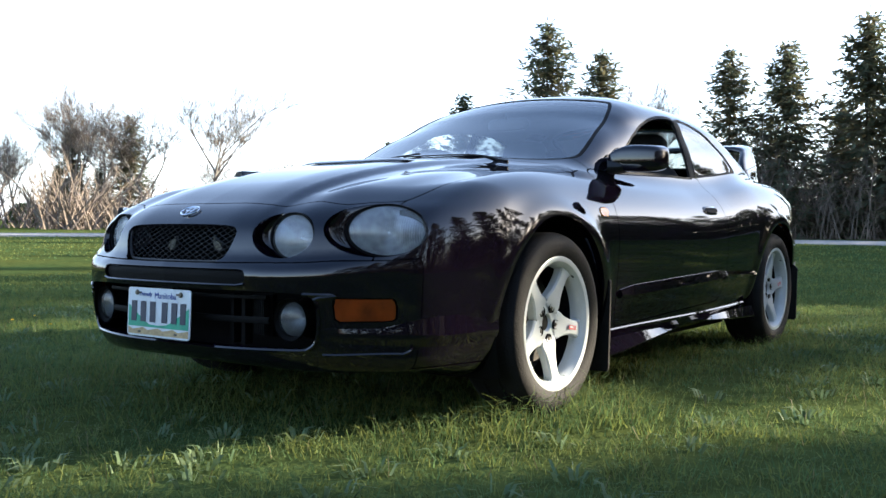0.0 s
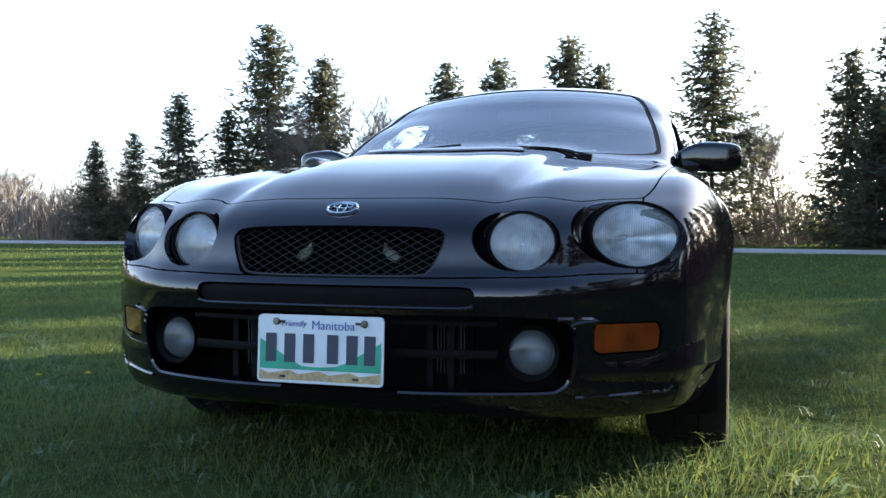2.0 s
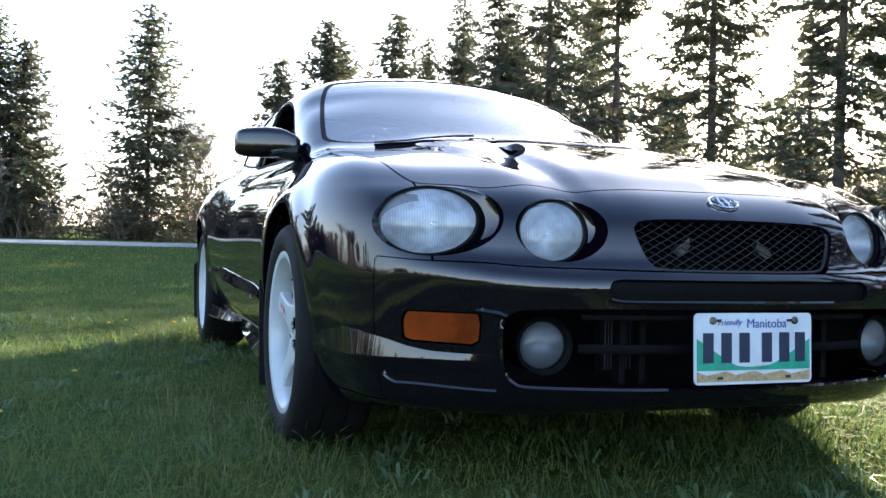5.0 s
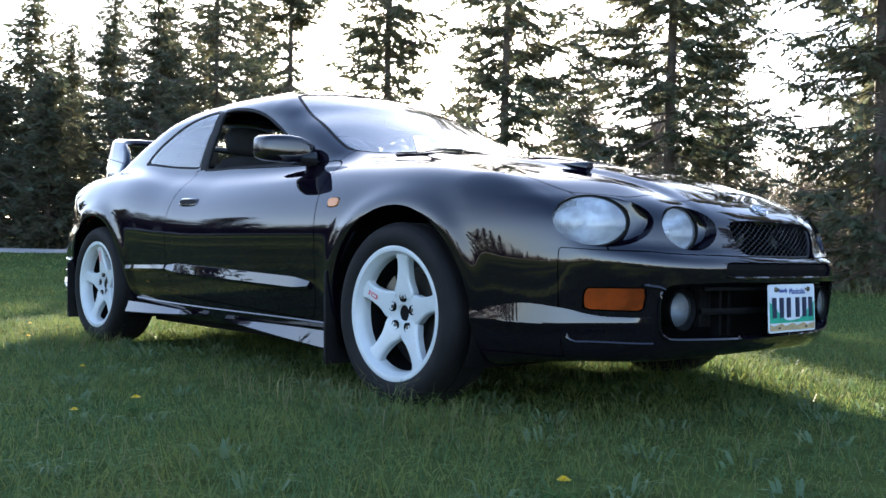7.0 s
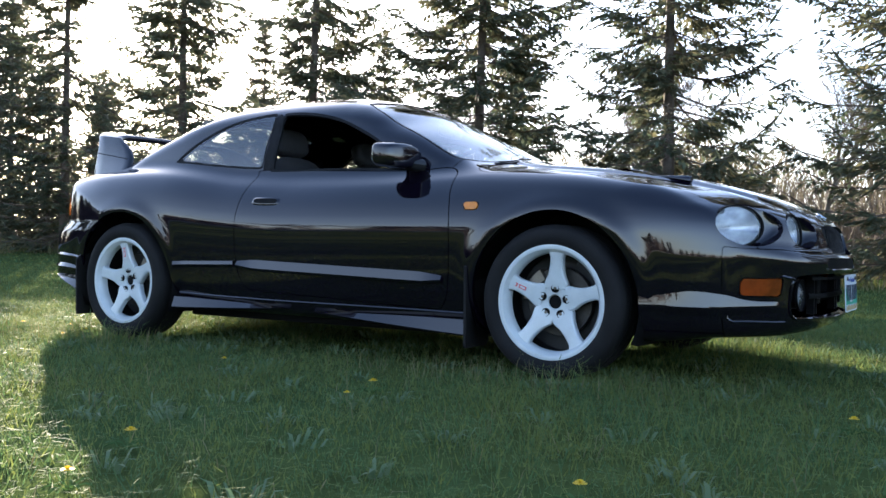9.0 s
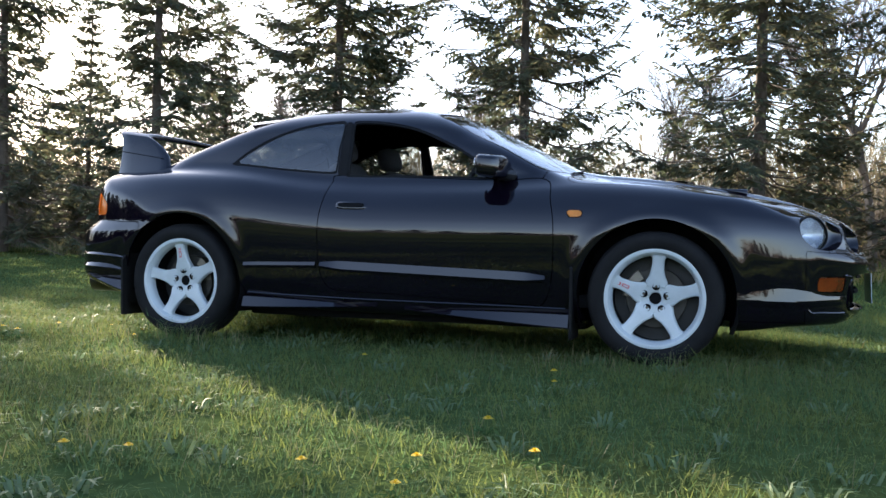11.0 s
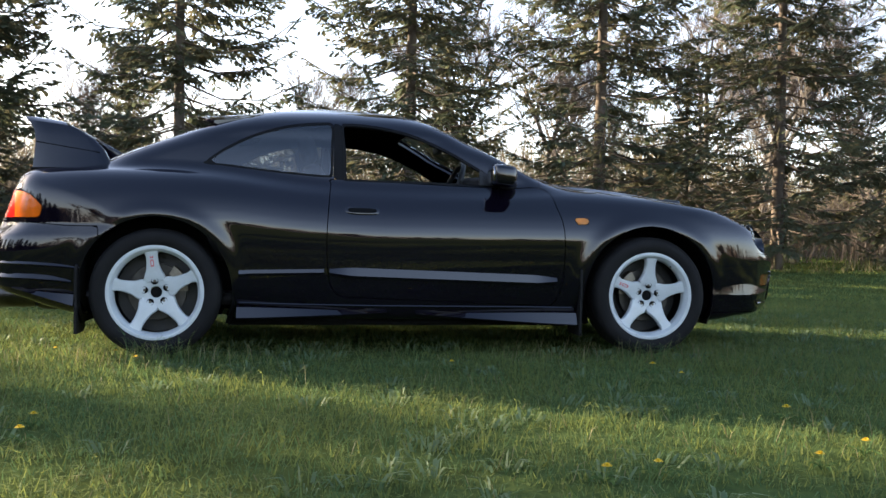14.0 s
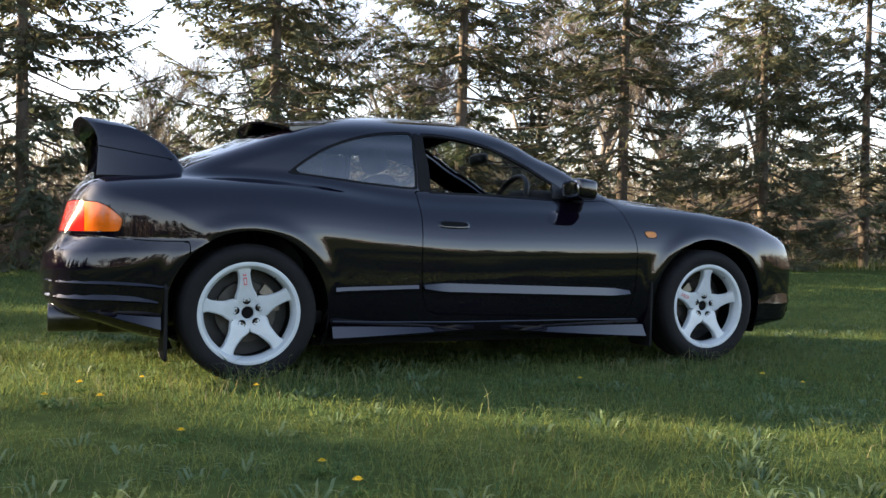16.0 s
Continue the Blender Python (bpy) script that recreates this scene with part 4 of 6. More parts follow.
def make_plate():
    w, h = 0.152, 0.076
    def rounded(w, h, r, n=5):
        out = []
        for cx, cy, a0 in ((w - r, h - r, 0), (-w + r, h - r, 90), (-w + r, -h + r, 180), (w - r, -h + r, 270)):
            out += [(cx + r * math.cos(math.radians(a0 + 90 * k / n)), cy + r * math.sin(math.radians(a0 + 90 * k / n))) for k in range(n + 1)]
        return out
    plate = part("number_plate", *prism(rounded(w, h, 0.011), 0.003, "X", -0.003), PLATEWHITE, car, "white number plate with green hills and dark bars", smooth=False)
    plate.matrix_local = Matrix.Translation((0.990, -0.005, 0.364)) @ pose(0, 0, 0, 0, -2.5, 0)
    flat = lambda name, outline, mat, lift: part(name, *prism(outline, 0.0012, "X", lift), mat, plate, smooth=False)
    hills = [(-0.146, -0.046)]
    for i in range(15):
        y = -0.146 + 0.292 * i / 14
        edge = abs(y) / 0.146
        hills.append((y, -0.036 + 0.058 * max(0, edge - 0.30) ** 1.3 / 0.63 + 0.003 * math.sin(7 * i)))
    hills.append((0.146, -0.046))
    flat("green_hill", hills, PLATEGREEN, 0.0002)
    flat("tan_field", [(-0.146, -0.070), (0.146, -0.070)] + [(0.146 - 0.292 * i / 12, -0.048 - 0.004 * (i % 3)) for i in range(13)], PLATETAN, 0.0004)
    # plain bars in place of the characters
    for y in (-0.118, -0.072, -0.026, 0.032, 0.078, 0.120):
        flat("plain_bar", [(y - 0.013, -0.030), (y + 0.013, -0.030), (y + 0.013, 0.034), (y - 0.013, 0.034)], PLATEINK, 0.0012)
    turn = Matrix.Translation((0.001, 0.032, 0.053)) @ pose(0, 0, 0, 90, 0, 90)
    writing("Manitoba", 0.028, PLATEBLUE, plate, turn)
    writing("Friendly", 0.019, PLATEBLUE, plate, Matrix.Translation((0.001, -0.064, 0.056)) @ pose(0, 0, 0, 90, 0, 90), shear=0.3)
    for y, z in ((-0.092, 0.060), (0.092, 0.060), (-0.088, -0.062), (0.088, -0.062)):
        part("slot", *prism([(y - 0.007, z - 0.003), (y + 0.007, z - 0.003), (y + 0.007, z + 0.003), (y - 0.007, z + 0.003)], 0.0012, "X", 0.0008), TRIM, plate, smooth=False)
    for y in (-0.106, 0.106):
        part("plate_screw", *moved(lathe([(0, 0.006), (0.006, 0.0055), (0.0085, 0.003), (0.0085, 0)], 12, "X"), Matrix.Translation((0, y, 0.060))), STEEL, plate)


make_plate()


def make_flanks():
    for s in (1, -1):
        # wing mirror
        def lean(q):
            if q.y < 0:
                w = -q.y / 0.11
                return Vector((q.x * (1 - 0.25 * w) + 0.03 * w * w, q.y * (1 + 0.15 * w), q.z * (1 - 0.35 * w * w) - 0.012 * w * w))
            k = 1 - 0.13 * max(0, q.y / 0.105)
            return Vector((q.x * k + 0.012 * (q.y / 0.1) * -1, q.y, q.z * (k if q.z > 0 else 1) + 0.006 * q.x / 0.07 * -1))
        pod_v = pod((-0.798, 0.796, 0.930), (0.069, 0.108, 0.057), 4.6, shape=lean)
        mirror = part("wing_mirror", *mirrored(pod_v, s), PAINT, car, "black door mirror")
        face = pod((-0.8665, 0.802, 0.930), (0.005, 0.082, 0.044), 3.4, 24, 10)
        part("mirror_glass", *mirrored(face, s), CHROME, mirror, "silvered mirror glass")
        arm = tube([(-0.745, 0.672, 0.892), (-0.765, 0.715, 0.893), (-0.785, 0.765, 0.900)], [0.052, 0.046, 0.036], 12, 0.6)
        part("mirror_arm", *mirrored(arm, s), TRIM, mirror)
        sail = settle(np.array([[-0.70, 0.69, 0.885], [-0.80, 0.69, 0.915], [-0.90, 0.68, 0.968], [-0.905, 0.69, 0.885]]))
        sv = [tuple(q + (0, 0.006, 0)) for q in sail] + [tuple(q - (0, 0.012, 0)) for q in sail]
        part("mirror_sail", *mirrored((sv, [(0, 1, 2, 3), (7, 6, 5, 4), (0, 4, 5, 1), (1, 5, 6, 2), (2, 6, 7, 3), (3, 7, 4, 0)]), s), TRIM, mirror, smooth=False)
        # door handle; a raised dark sheet stands for the shaded recess
        at = settle(np.array([[-1.535, 0.82, 0.755]]))[0]
        ring, pocket = [], []
        for k in range(28):
            w = 2 * math.pi * k / 28
            cx, cz = math.copysign(abs(math.cos(w)) ** 0.55, math.cos(w)), math.copysign(abs(math.sin(w)) ** 0.6, math.sin(w))
            ring.append((at[0] + 0.086 * cx, 0.86, at[2] + 0.033 * cz))
            pocket.append((at[0] + 0.072 * cx, 0.86, at[2] - 0.004 + 0.018 * cz))
        ring, pocket = settle(np.array(ring)), settle(np.array(pocket), 0.009)
        inner = settle(ring, 0.004)
        v = [tuple(q) for q in ring] + [tuple(q + (np.array(at) - q) * (0.10, 0, 0.12)) for q in inner]
        f = [(k, (k + 1) % 28, 28 + (k + 1) % 28, 28 + k) for k in range(28)] + [tuple(range(28, 56))]
        handle = part("door_handle", *mirrored((v, f), s), PAINT, car, "black flush door handle", angle=60)
        part("recess_shade", *mirrored(([tuple(q) for q in pocket], [tuple(range(28))]), s), DARK, handle, smooth=False)
        # rubbing strip on the door, and a thinner one behind it
        for x0, x1, za, zb, tall, name in ((-0.515, -1.698, 0.388, 0.424, 0.042, "door_moulding"), (-1.725, -2.14, 0.424, 0.414, 0.018, "side_moulding")):
            v, f = [], []
            n = 24
            for i in range(n + 1):
                u = i / n
                x, z = x0 + (x1 - x0) * u, za + (zb - za) * u
                t = tall * min(1, 0.45 + 6 * min(u, 1 - u)) if name == "door_moulding" else tall
                rows = settle(np.array([[x, 0.86, z + t / 2], [x, 0.86, z - t / 2], [x, 0.86, z - t / 2 - 0.012]]))
                a, b, c = rows
                v += [tuple(a + (0, -0.004, 0.003)), tuple(a + (0, 0.0025, 0)), tuple(b + (0, 0.016 if tall > 0.03 else 0.009, 0)), tuple(c + (0, 0.010 if tall > 0.03 else 0.004, 0)), tuple(c + (0, -0.006, -0.004))]
            for i in range(n):
                f += [(i * 5 + k, i * 5 + k + 1, (i + 1) * 5 + k + 1, (i + 1) * 5 + k) for k in range(4)]
            f += [tuple(range(5)), tuple(n * 5 + k for k in range(5))[::-1]]
            piece = mirrored((v, f), s)
            part(name, *piece, PAINT, car, angle=25)
        # sill flares
        for x0, x1, z0, z1, t0, t1, o0, o1 in ((-0.40, -1.25, 0.183, 0.205, 0.066, 0.004, 0.845, 0.815), (-2.15, -1.40, 0.212, 0.212, 0.058, 0.004, 0.855, 0.82)):
            v, f = [], []
            for i in range(17):
                u = i / 16
                x, z, t, o = x0 + (x1 - x0) * u, z0 + (z1 - z0) * u, t0 + (t1 - t0) * u**1.4, o0 + (o1 - o0) * u
                v += [(x, o - 0.055, z + t / 2 + 0.012), (x, o - 0.018, z + t / 2), (x, o, z - t / 2 + 0.006), (x, o - 0.003, z - t / 2), (x, o - 0.09, z - t / 2 + 0.004)]
            for i in range(16):
                f += [(i * 5 + k, (i + 1) * 5 + k, (i + 1) * 5 + (k + 1) % 5, i * 5 + (k + 1) % 5) for k in range(5)]
            f += [tuple(range(5)), tuple(80 + k for k in range(5))[::-1]]
            piece = mirrored((v, f), s)
            part("sill_flare", *piece, PAINT, car, "flared black sill strip", angle=25)
        # crease above the sill
        v = [tuple(q) for q in settle(np.array([[x, 0.83, 0.232 + 0.012 * (x + 0.4) / -1.75] for x in np.linspace(-0.42, -2.14, 24)]))]
        part("sill_trim", *mirrored(tube(v, 0.006, 6), s), PAINT, car)


make_flanks()


def make_rear():
    # the wing: one arch of two uprights that bend over into the blade, by its leading and trailing edges
    arch = [((-2.785, 0.640, 0.915), (-3.172, 0.562, 0.915), 0.050), ((-2.792, 0.605, 0.965), (-3.167, 0.553, 0.980), 0.047), ((-2.822, 0.572, 1.020), (-3.164, 0.543, 1.040), 0.044),
            ((-2.870, 0.550, 1.070), (-3.167, 0.531, 1.090), 0.042), ((-2.930, 0.532, 1.110), (-3.180, 0.516, 1.130), 0.040), ((-2.982, 0.512, 1.138), (-3.205, 0.498, 1.163), 0.040),
            ((-3.012, 0.482, 1.156), (-3.228, 0.470, 1.184), 0.041), ((-3.028, 0.430, 1.166), (-3.240, 0.420, 1.195), 0.040), ((-3.034, 0.340, 1.171), (-3.248, 0.335, 1.200), 0.039),
            ((-3.040, 0.180, 1.174), (-3.256, 0.180, 1.204), 0.038), ((-3.042, 0.0, 1.175), (-3.258, 0.0, 1.205), 0.038)]
    shape = [(0.0, 0.5), (0.015, 0.22), (0.06, 0.06), (0.18, 0.0), (0.45, 0.0), (0.75, 0.0), (0.96, 0.04), (1.0, 0.14), (0.985, 0.34), (0.8, 0.66), (0.5, 0.94), (0.2, 1.0), (0.07, 0.92), (0.018, 0.76)]

    def ring_at(a, b, deep, lean):
        a, b = Vector(a), Vector(b)
        return [a.lerp(b, c) - lean * (deep * d) for c, d in shape]

    def leaning(k):
        p, q = (Vector(arch[i][0]).lerp(Vector(arch[i][1]), 0.5) for i in (max(k - 1, 0), min(k + 1, len(arch) - 1)))
        return Vector((0, q.z - p.z, p.y - q.y)).normalized()

    half = [ring_at(*arch[k], leaning(k)) for k in range(len(arch))]
    m = len(shape)
    uprights, blade = half[:6], half[5:]
    for s in (1, -1):
        v, f = rings(uprights)
        f.append(tuple(range(m))[::-1])
        upright = part("spoiler_upright", *mirrored((v, f), s), PAINT, car, "black upright of the rear spoiler", angle=50)
        foot = [[p + Vector((0, 0, dz)) for p in ring_at((-2.777, 0.645, 0.915), (-3.180, 0.566, 0.915), 0.060, leaning(0))] for dz in (0.005, -0.016)]
        part("gasket", *mirrored(rings(foot), s), DARK, upright, "black rubber foot strip")
        seam = []
        for x in (-3.163, -3.10, -3.03, -2.96, -2.90, -2.846):
            z = 1.052 - 0.05 * (x + 3.165) / 0.32
            k = min(range(len(arch) - 1), key=lambda i: abs(arch[i][1][2] - z))
            a, b = (Vector(arch[k + i][0]).lerp(Vector(arch[k + i][1]), min(1, max(0, (arch[k + i][0][0] - x) / (arch[k + i][0][0] - arch[k + i][1][0])))) for i in (0, 1))
            w = (z - a.z) / (b.z - a.z)
            seam.append((x, a.y + (b.y - a.y) * w + 0.0006, z))
        part("seam", *mirrored(tube(seam, 0.0022, 5), s), DARK, upright)
    whole = blade + [[Vector((p.x, -p.y, p.z)) for p in loop] for loop in blade[-2::-1]]
    part("spoiler_blade", *rings(whole), PAINT, car, "high black rear spoiler blade", angle=50)
    # lip at the roof's rear edge
    v, f = [], []
    m = 9
    for y in np.linspace(-0.53, 0.53, 25):
        drop = 0.042 * (y / 0.5) ** 2
        taper = 1 - 0.25 * (abs(y) / 0.53) ** 4
        for x, z in [(-2.03, 1.281), (-2.12, 1.277), (-2.22, 1.266), (-2.36, 1.256), (-2.41, 1.252), (-2.407, 1.239), (-2.33, 1.214), (-2.20, 1.225), (-2.06, 1.258)]:
            X = -2.05 + (x + 2.05) * taper
            v.append((X + 0.03 * (abs(y) / 0.53) ** 3, y, z - drop - 0.010 * (abs(y) / 0.5) ** 4))
    for i in range(24):
        f += [(i * m + k, (i + 1) * m + k, (i + 1) * m + (k + 1) % m, i * m + (k + 1) % m) for k in range(m)]
    f += [tuple(range(m)), tuple(24 * m + k for k in range(m))[::-1]]
    bm = bmesh.new()
    vs = [bm.verts.new(q) for q in v]
    for q in f:
        bm.faces.new([vs[k] for k in q])
    bm_part("roof_spoiler", bm, PAINT, car, "small black roof spoiler", angle=50)
    # exhaust
    c = Matrix.Translation((-0.015, -0.50, 0.278))
    part("exhaust_tip", *moved(lathe([(0.056, -3.18), (0.057, -3.345), (0.061, -3.35), (0.065, -3.345), (0.066, -3.18), (0.062, -3.14)], 32, "X"), c), EXHAUST, car, "wide round steel exhaust tip")
    part("silencer", *moved(lathe([(0.0, -3.27), (0.05, -3.265), (0.062, -3.25), (0.066, -3.2), (0.066, -2.95), (0.05, -2.9), (0.0, -2.89)], 32, "X"), Matrix.Translation((0.10, -0.44, 0.262))), EXHAUST, car, "dull steel silencer")
    # ribs of the rear bumper
    for s in (1, -1):
        for za, zb, tall, start in ((0.428, 0.450, 0.010, -2.885), (0.356, 0.384, 0.020, -2.93)):
            v, f = [], []
            spots = [(x, 0.84) for x in np.linspace(start, -3.12, 9)] + [(-3.2, 0.8), (-3.27, 0.74), (-3.32, 0.66), (-3.36, 0.56), (-3.38, 0.46)]
            for i, (x, y) in enumerate(spots):
                u = i / (len(spots) - 1)
                z = za + (zb - za) * u
                t = tall * min(1, 0.25 + 2.2 * min(u, 1 - u))
                rows = settle(np.array([[x, y, z + t], [x, y, z - 0.002], [x, y, z - 0.012]]))
                q = normals(rows)
                q[:, 2] = 0
                v += [tuple(rows[0] - 0.004 * q[0]), tuple(rows[0] + 0.001 * q[0]), tuple(rows[1] + q[1] * (0.004 + 0.5 * t)), tuple(rows[2] - q[2] * 0.004)]
            for i in range(len(spots) - 1):
                f += [(i * 4 + k, i * 4 + k + 1, (i + 1) * 4 + k + 1, (i + 1) * 4 + k) for k in range(3)]
            part("bumper_rib", *mirrored((v, f), s), PAINT, car, angle=25)
        # flared lower edge behind the rear wheel
        v, f = [], []
        for i in range(13):
            u = i / 12
            x, z, t, o = -2.915 - 0.30 * u, 0.268 + 0.055 * u, 0.056 * (1 - u) ** 1.2 + 0.003, 0.838 - 0.075 * u * u
            v += [(x, o - 0.05, z + t / 2 + 0.010), (x, o - 0.016, z + t / 2), (x, o, z - t / 2 + 0.005), (x, o - 0.003, z - t / 2), (x, o - 0.09, z - t / 2 + 0.004)]
        for i in range(12):
            f += [(i * 5 + k, (i + 1) * 5 + k, (i + 1) * 5 + (k + 1) % 5, i * 5 + (k + 1) % 5) for k in range(5)]
        f += [tuple(range(5)), tuple(60 + k for k in range(5))[::-1]]
        part("rear_flare", *mirrored((v, f), s), PAINT, car, "flared black lower edge of the rear bumper", angle=25)


EXHAUST = material("exhaust_steel", (0.12, 0.115, 0.115), 0.3, metal=1.0, vary=0.5, size=12, fine=0.3)
make_rear()


def make_bonnet_fittings():
    # scoop on the right of the bonnet
    v, f = [], []
    prof = [(0.396, 0.020, 0.019), (0.390, 0.023, 0.021), (0.37, 0.024, 0.020), (0.335, 0.020, 0.014), (0.295, 0.013, 0.008), (0.26, 0.006, 0.003)]
    n = 20
    for x, w, h in prof:
        base = float(onto([(x, -0.306, 0.9)], (0, 0, 1))[0][2]) + 0.006
        for k in range(n + 1):
            a = math.pi * k / n
            v.append((x, -0.306 + w * math.cos(a), base - 0.008 + h * math.sin(a) ** 0.9))
    for i in range(len(prof) - 1):
        f += [(i * (n + 1) + k, i * (n + 1) + k + 1, (i + 1) * (n + 1) + k + 1, (i + 1) * (n + 1) + k) for k in range(n)]
    scoop = part("bonnet_scoop", v, f, PAINT, car, "small oval air scoop on the bonnet")
    base = float(onto([(0.394, -0.306, 0.9)], (0, 0, 1))[0][2])
    grille = [(0.394, -0.306 + 0.0195 * math.cos(a), base + 0.015 * abs(math.sin(a)) ** 0.9) for a in np.linspace(0, math.pi, 16)]
    part("scoop_mesh", grille, [tuple(range(16))], TRIM, scoop, "black mesh in the scoop", smooth=False)
    # vent across the bonnet
    def over(x, y, lift):
        return tuple(onto([(x, y, 0.95)], (0, 0, 1))[0] + (0, 0, lift))
    ys = np.linspace(-0.25, 0.25, 21)
    v = [over(0.10 - 0.02 * (y / 0.25) ** 2, y, 0.012) for y in ys] + [over(0.135 - 0.02 * (y / 0.25) ** 2, y, 0.0015) for y in ys] + [over(0.02, y, 0.0005) for y in ys]
    f = [(k, k + 1, 22 + k, 21 + k) for k in range(20)] + [(42 + k, 43 + k, k + 1, k) for k in range(20)]
    vent = part("bonnet_vent", v, f, PAINT, car, "raised vent across the bonnet")
    v = [over(0.136 - 0.02 * (y / 0.25) ** 2, y, 0.003) for y in ys] + [over(0.103 - 0.02 * (y / 0.25) ** 2, y, 0.0095) for y in ys]
    part("vent_mesh", v, [(k, k + 1, 22 + k, 21 + k) for k in range(20)], TRIM, vent, smooth=False)
    # wipers, parked along the windscreen's foot
    for pts in ([(-0.40, 0.40, 0), (-0.41, 0.20, 0), (-0.405, 0.0, 0), (-0.41, -0.14, 0)], [(-0.47, -0.10, 0), (-0.44, -0.30, 0), (-0.47, -0.47, 0)]):
        pts = [Vector(a).lerp(Vector(b), k / 5) for a, b in zip(pts, pts[1:]) for k in range(5)] + [Vector(pts[-1])]
        path = [Vector(over(q.x, q.y, 0.004)) for q in pts]
        arm = part("wiper", *tube(path, [0.0045 - 0.002 * k / (len(path) - 1) for k in range(len(path))], 6), TRIM, car, "black windscreen wiper")
        part("wiper_blade", *tube([p + Vector((0.008, 0, 0.0)) for p in path[3:]], 0.0025, 5), RUBBER, arm)


make_bonnet_fittings()


def make_interior():
    inside = new("cabin")
    inside.parent = car
    tagged(inside, "dark cloth cabin with two front seats")
    bm_part("cabin_floor", box((2.3, 1.30, 0.06), (-1.45, 0, 0.27), 0.01), CLOTH, inside)
    dash = [(-0.50, 0.60), (-0.50, 0.855), (-0.62, 0.880), (-0.78, 0.890), (-0.88, 0.880), (-0.92, 0.84), (-0.90, 0.76), (-0.84, 0.60)]
    part("dashboard", *prism(dash, 1.30, "Y", -0.65), CLOTH, inside, "dark grey dashboard", angle=30)
    part("instrument_hood", *pod((-0.86, -0.36, 0.895), (0.10, 0.19, 0.045), 3), CLOTH, inside)
    ring = [(0.0, 0.185 * math.cos(a), 0.185 * math.sin(a)) for a in np.linspace(0, 2 * math.pi, 33)]
    m = Matrix.Translation((-1.01, -0.36, 0.845)) @ pose(0, 0, 0, 0, 24, 0)
    wheel = part("steering_wheel", *moved(tube(ring, 0.015, 8), m), TRIM, inside, "black steering wheel")
    part("wheel_boss", *moved(pod((0.02, 0, -0.01), (0.03, 0.07, 0.06), 3, 16, 10), m), TRIM, wheel)
    for a in (0.2, math.pi - 0.2, -math.pi / 2):
        part("wheel_spoke", *moved(tube([(0.015, 0.05 * math.cos(a), 0.05 * math.sin(a)), (0, 0.18 * math.cos(a), 0.18 * math.sin(a))], 0.012, 6), m), TRIM, wheel)
    for y in (-0.36, 0.36):
        seat = new("front_seat")
        seat.parent = inside
        tagged(seat, "dark cloth bucket seat")
        lean = pose(-1.62, y, 0.40, 0, -16, 0)
        bm_part("cushion", box((0.50, 0.50, 0.16), (-1.38, y, 0.40), 0.05, 4), CLOTH, seat)
        part("backrest", *moved(pod((0, 0, 0.28), (0.075, 0.25, 0.33), 3.4, 28, 18), lean), CLOTH, seat)
        part("headrest", *moved(pod((0.01, 0, 0.69), (0.05, 0.135, 0.075), 3), lean), CLOTH, seat)
    for y in (-0.30, 0.30):
        part("rear_seat", *moved(pod((0, 0, 0.26), (0.07, 0.27, 0.26), 3.4), pose(-2.22, y, 0.45, 0, -22, 0)), CLOTH, inside, "dark rear seat back")
    part("parcel_shelf", *prism([(-2.3, 0.84), (-3.0, 0.84), (-3.0, 0.86), (-2.3, 0.86)], 1.1, "Y", -0.55), CLOTH, inside, smooth=False)
    part("bulkhead", *prism([(-0.66, 0.22), (0.66, 0.22), (0.62, 0.84), (-0.62, 0.84)], 0.02, "X", -0.50), TRIM, inside, smooth=False)
    mirror = part("rear_view_mirror", *pod((-1.01, 0.02, 1.135), (0.018, 0.115, 0.033), 3.2), TRIM, inside, "black interior mirror")
    part("mirror_stem", *tube([(-0.99, 0.02, 1.155), (-0.985, 0.02, 1.185)], 0.008, 6), TRIM, mirror)


make_interior()

# ---------------------------------------------------------------- wheels
SPOKE = spline(0.05, 0.037, 0.062, 0.046, 0.072, 0.0500, 0.080, 0.0475, 0.092, 0.0425, 0.105, 0.0362, 0.125, 0.0312, 0.15, 0.0278, 0.17, 0.0270, 0.185, 0.0288, 0.195, 0.0345, 0.21, 0.047)


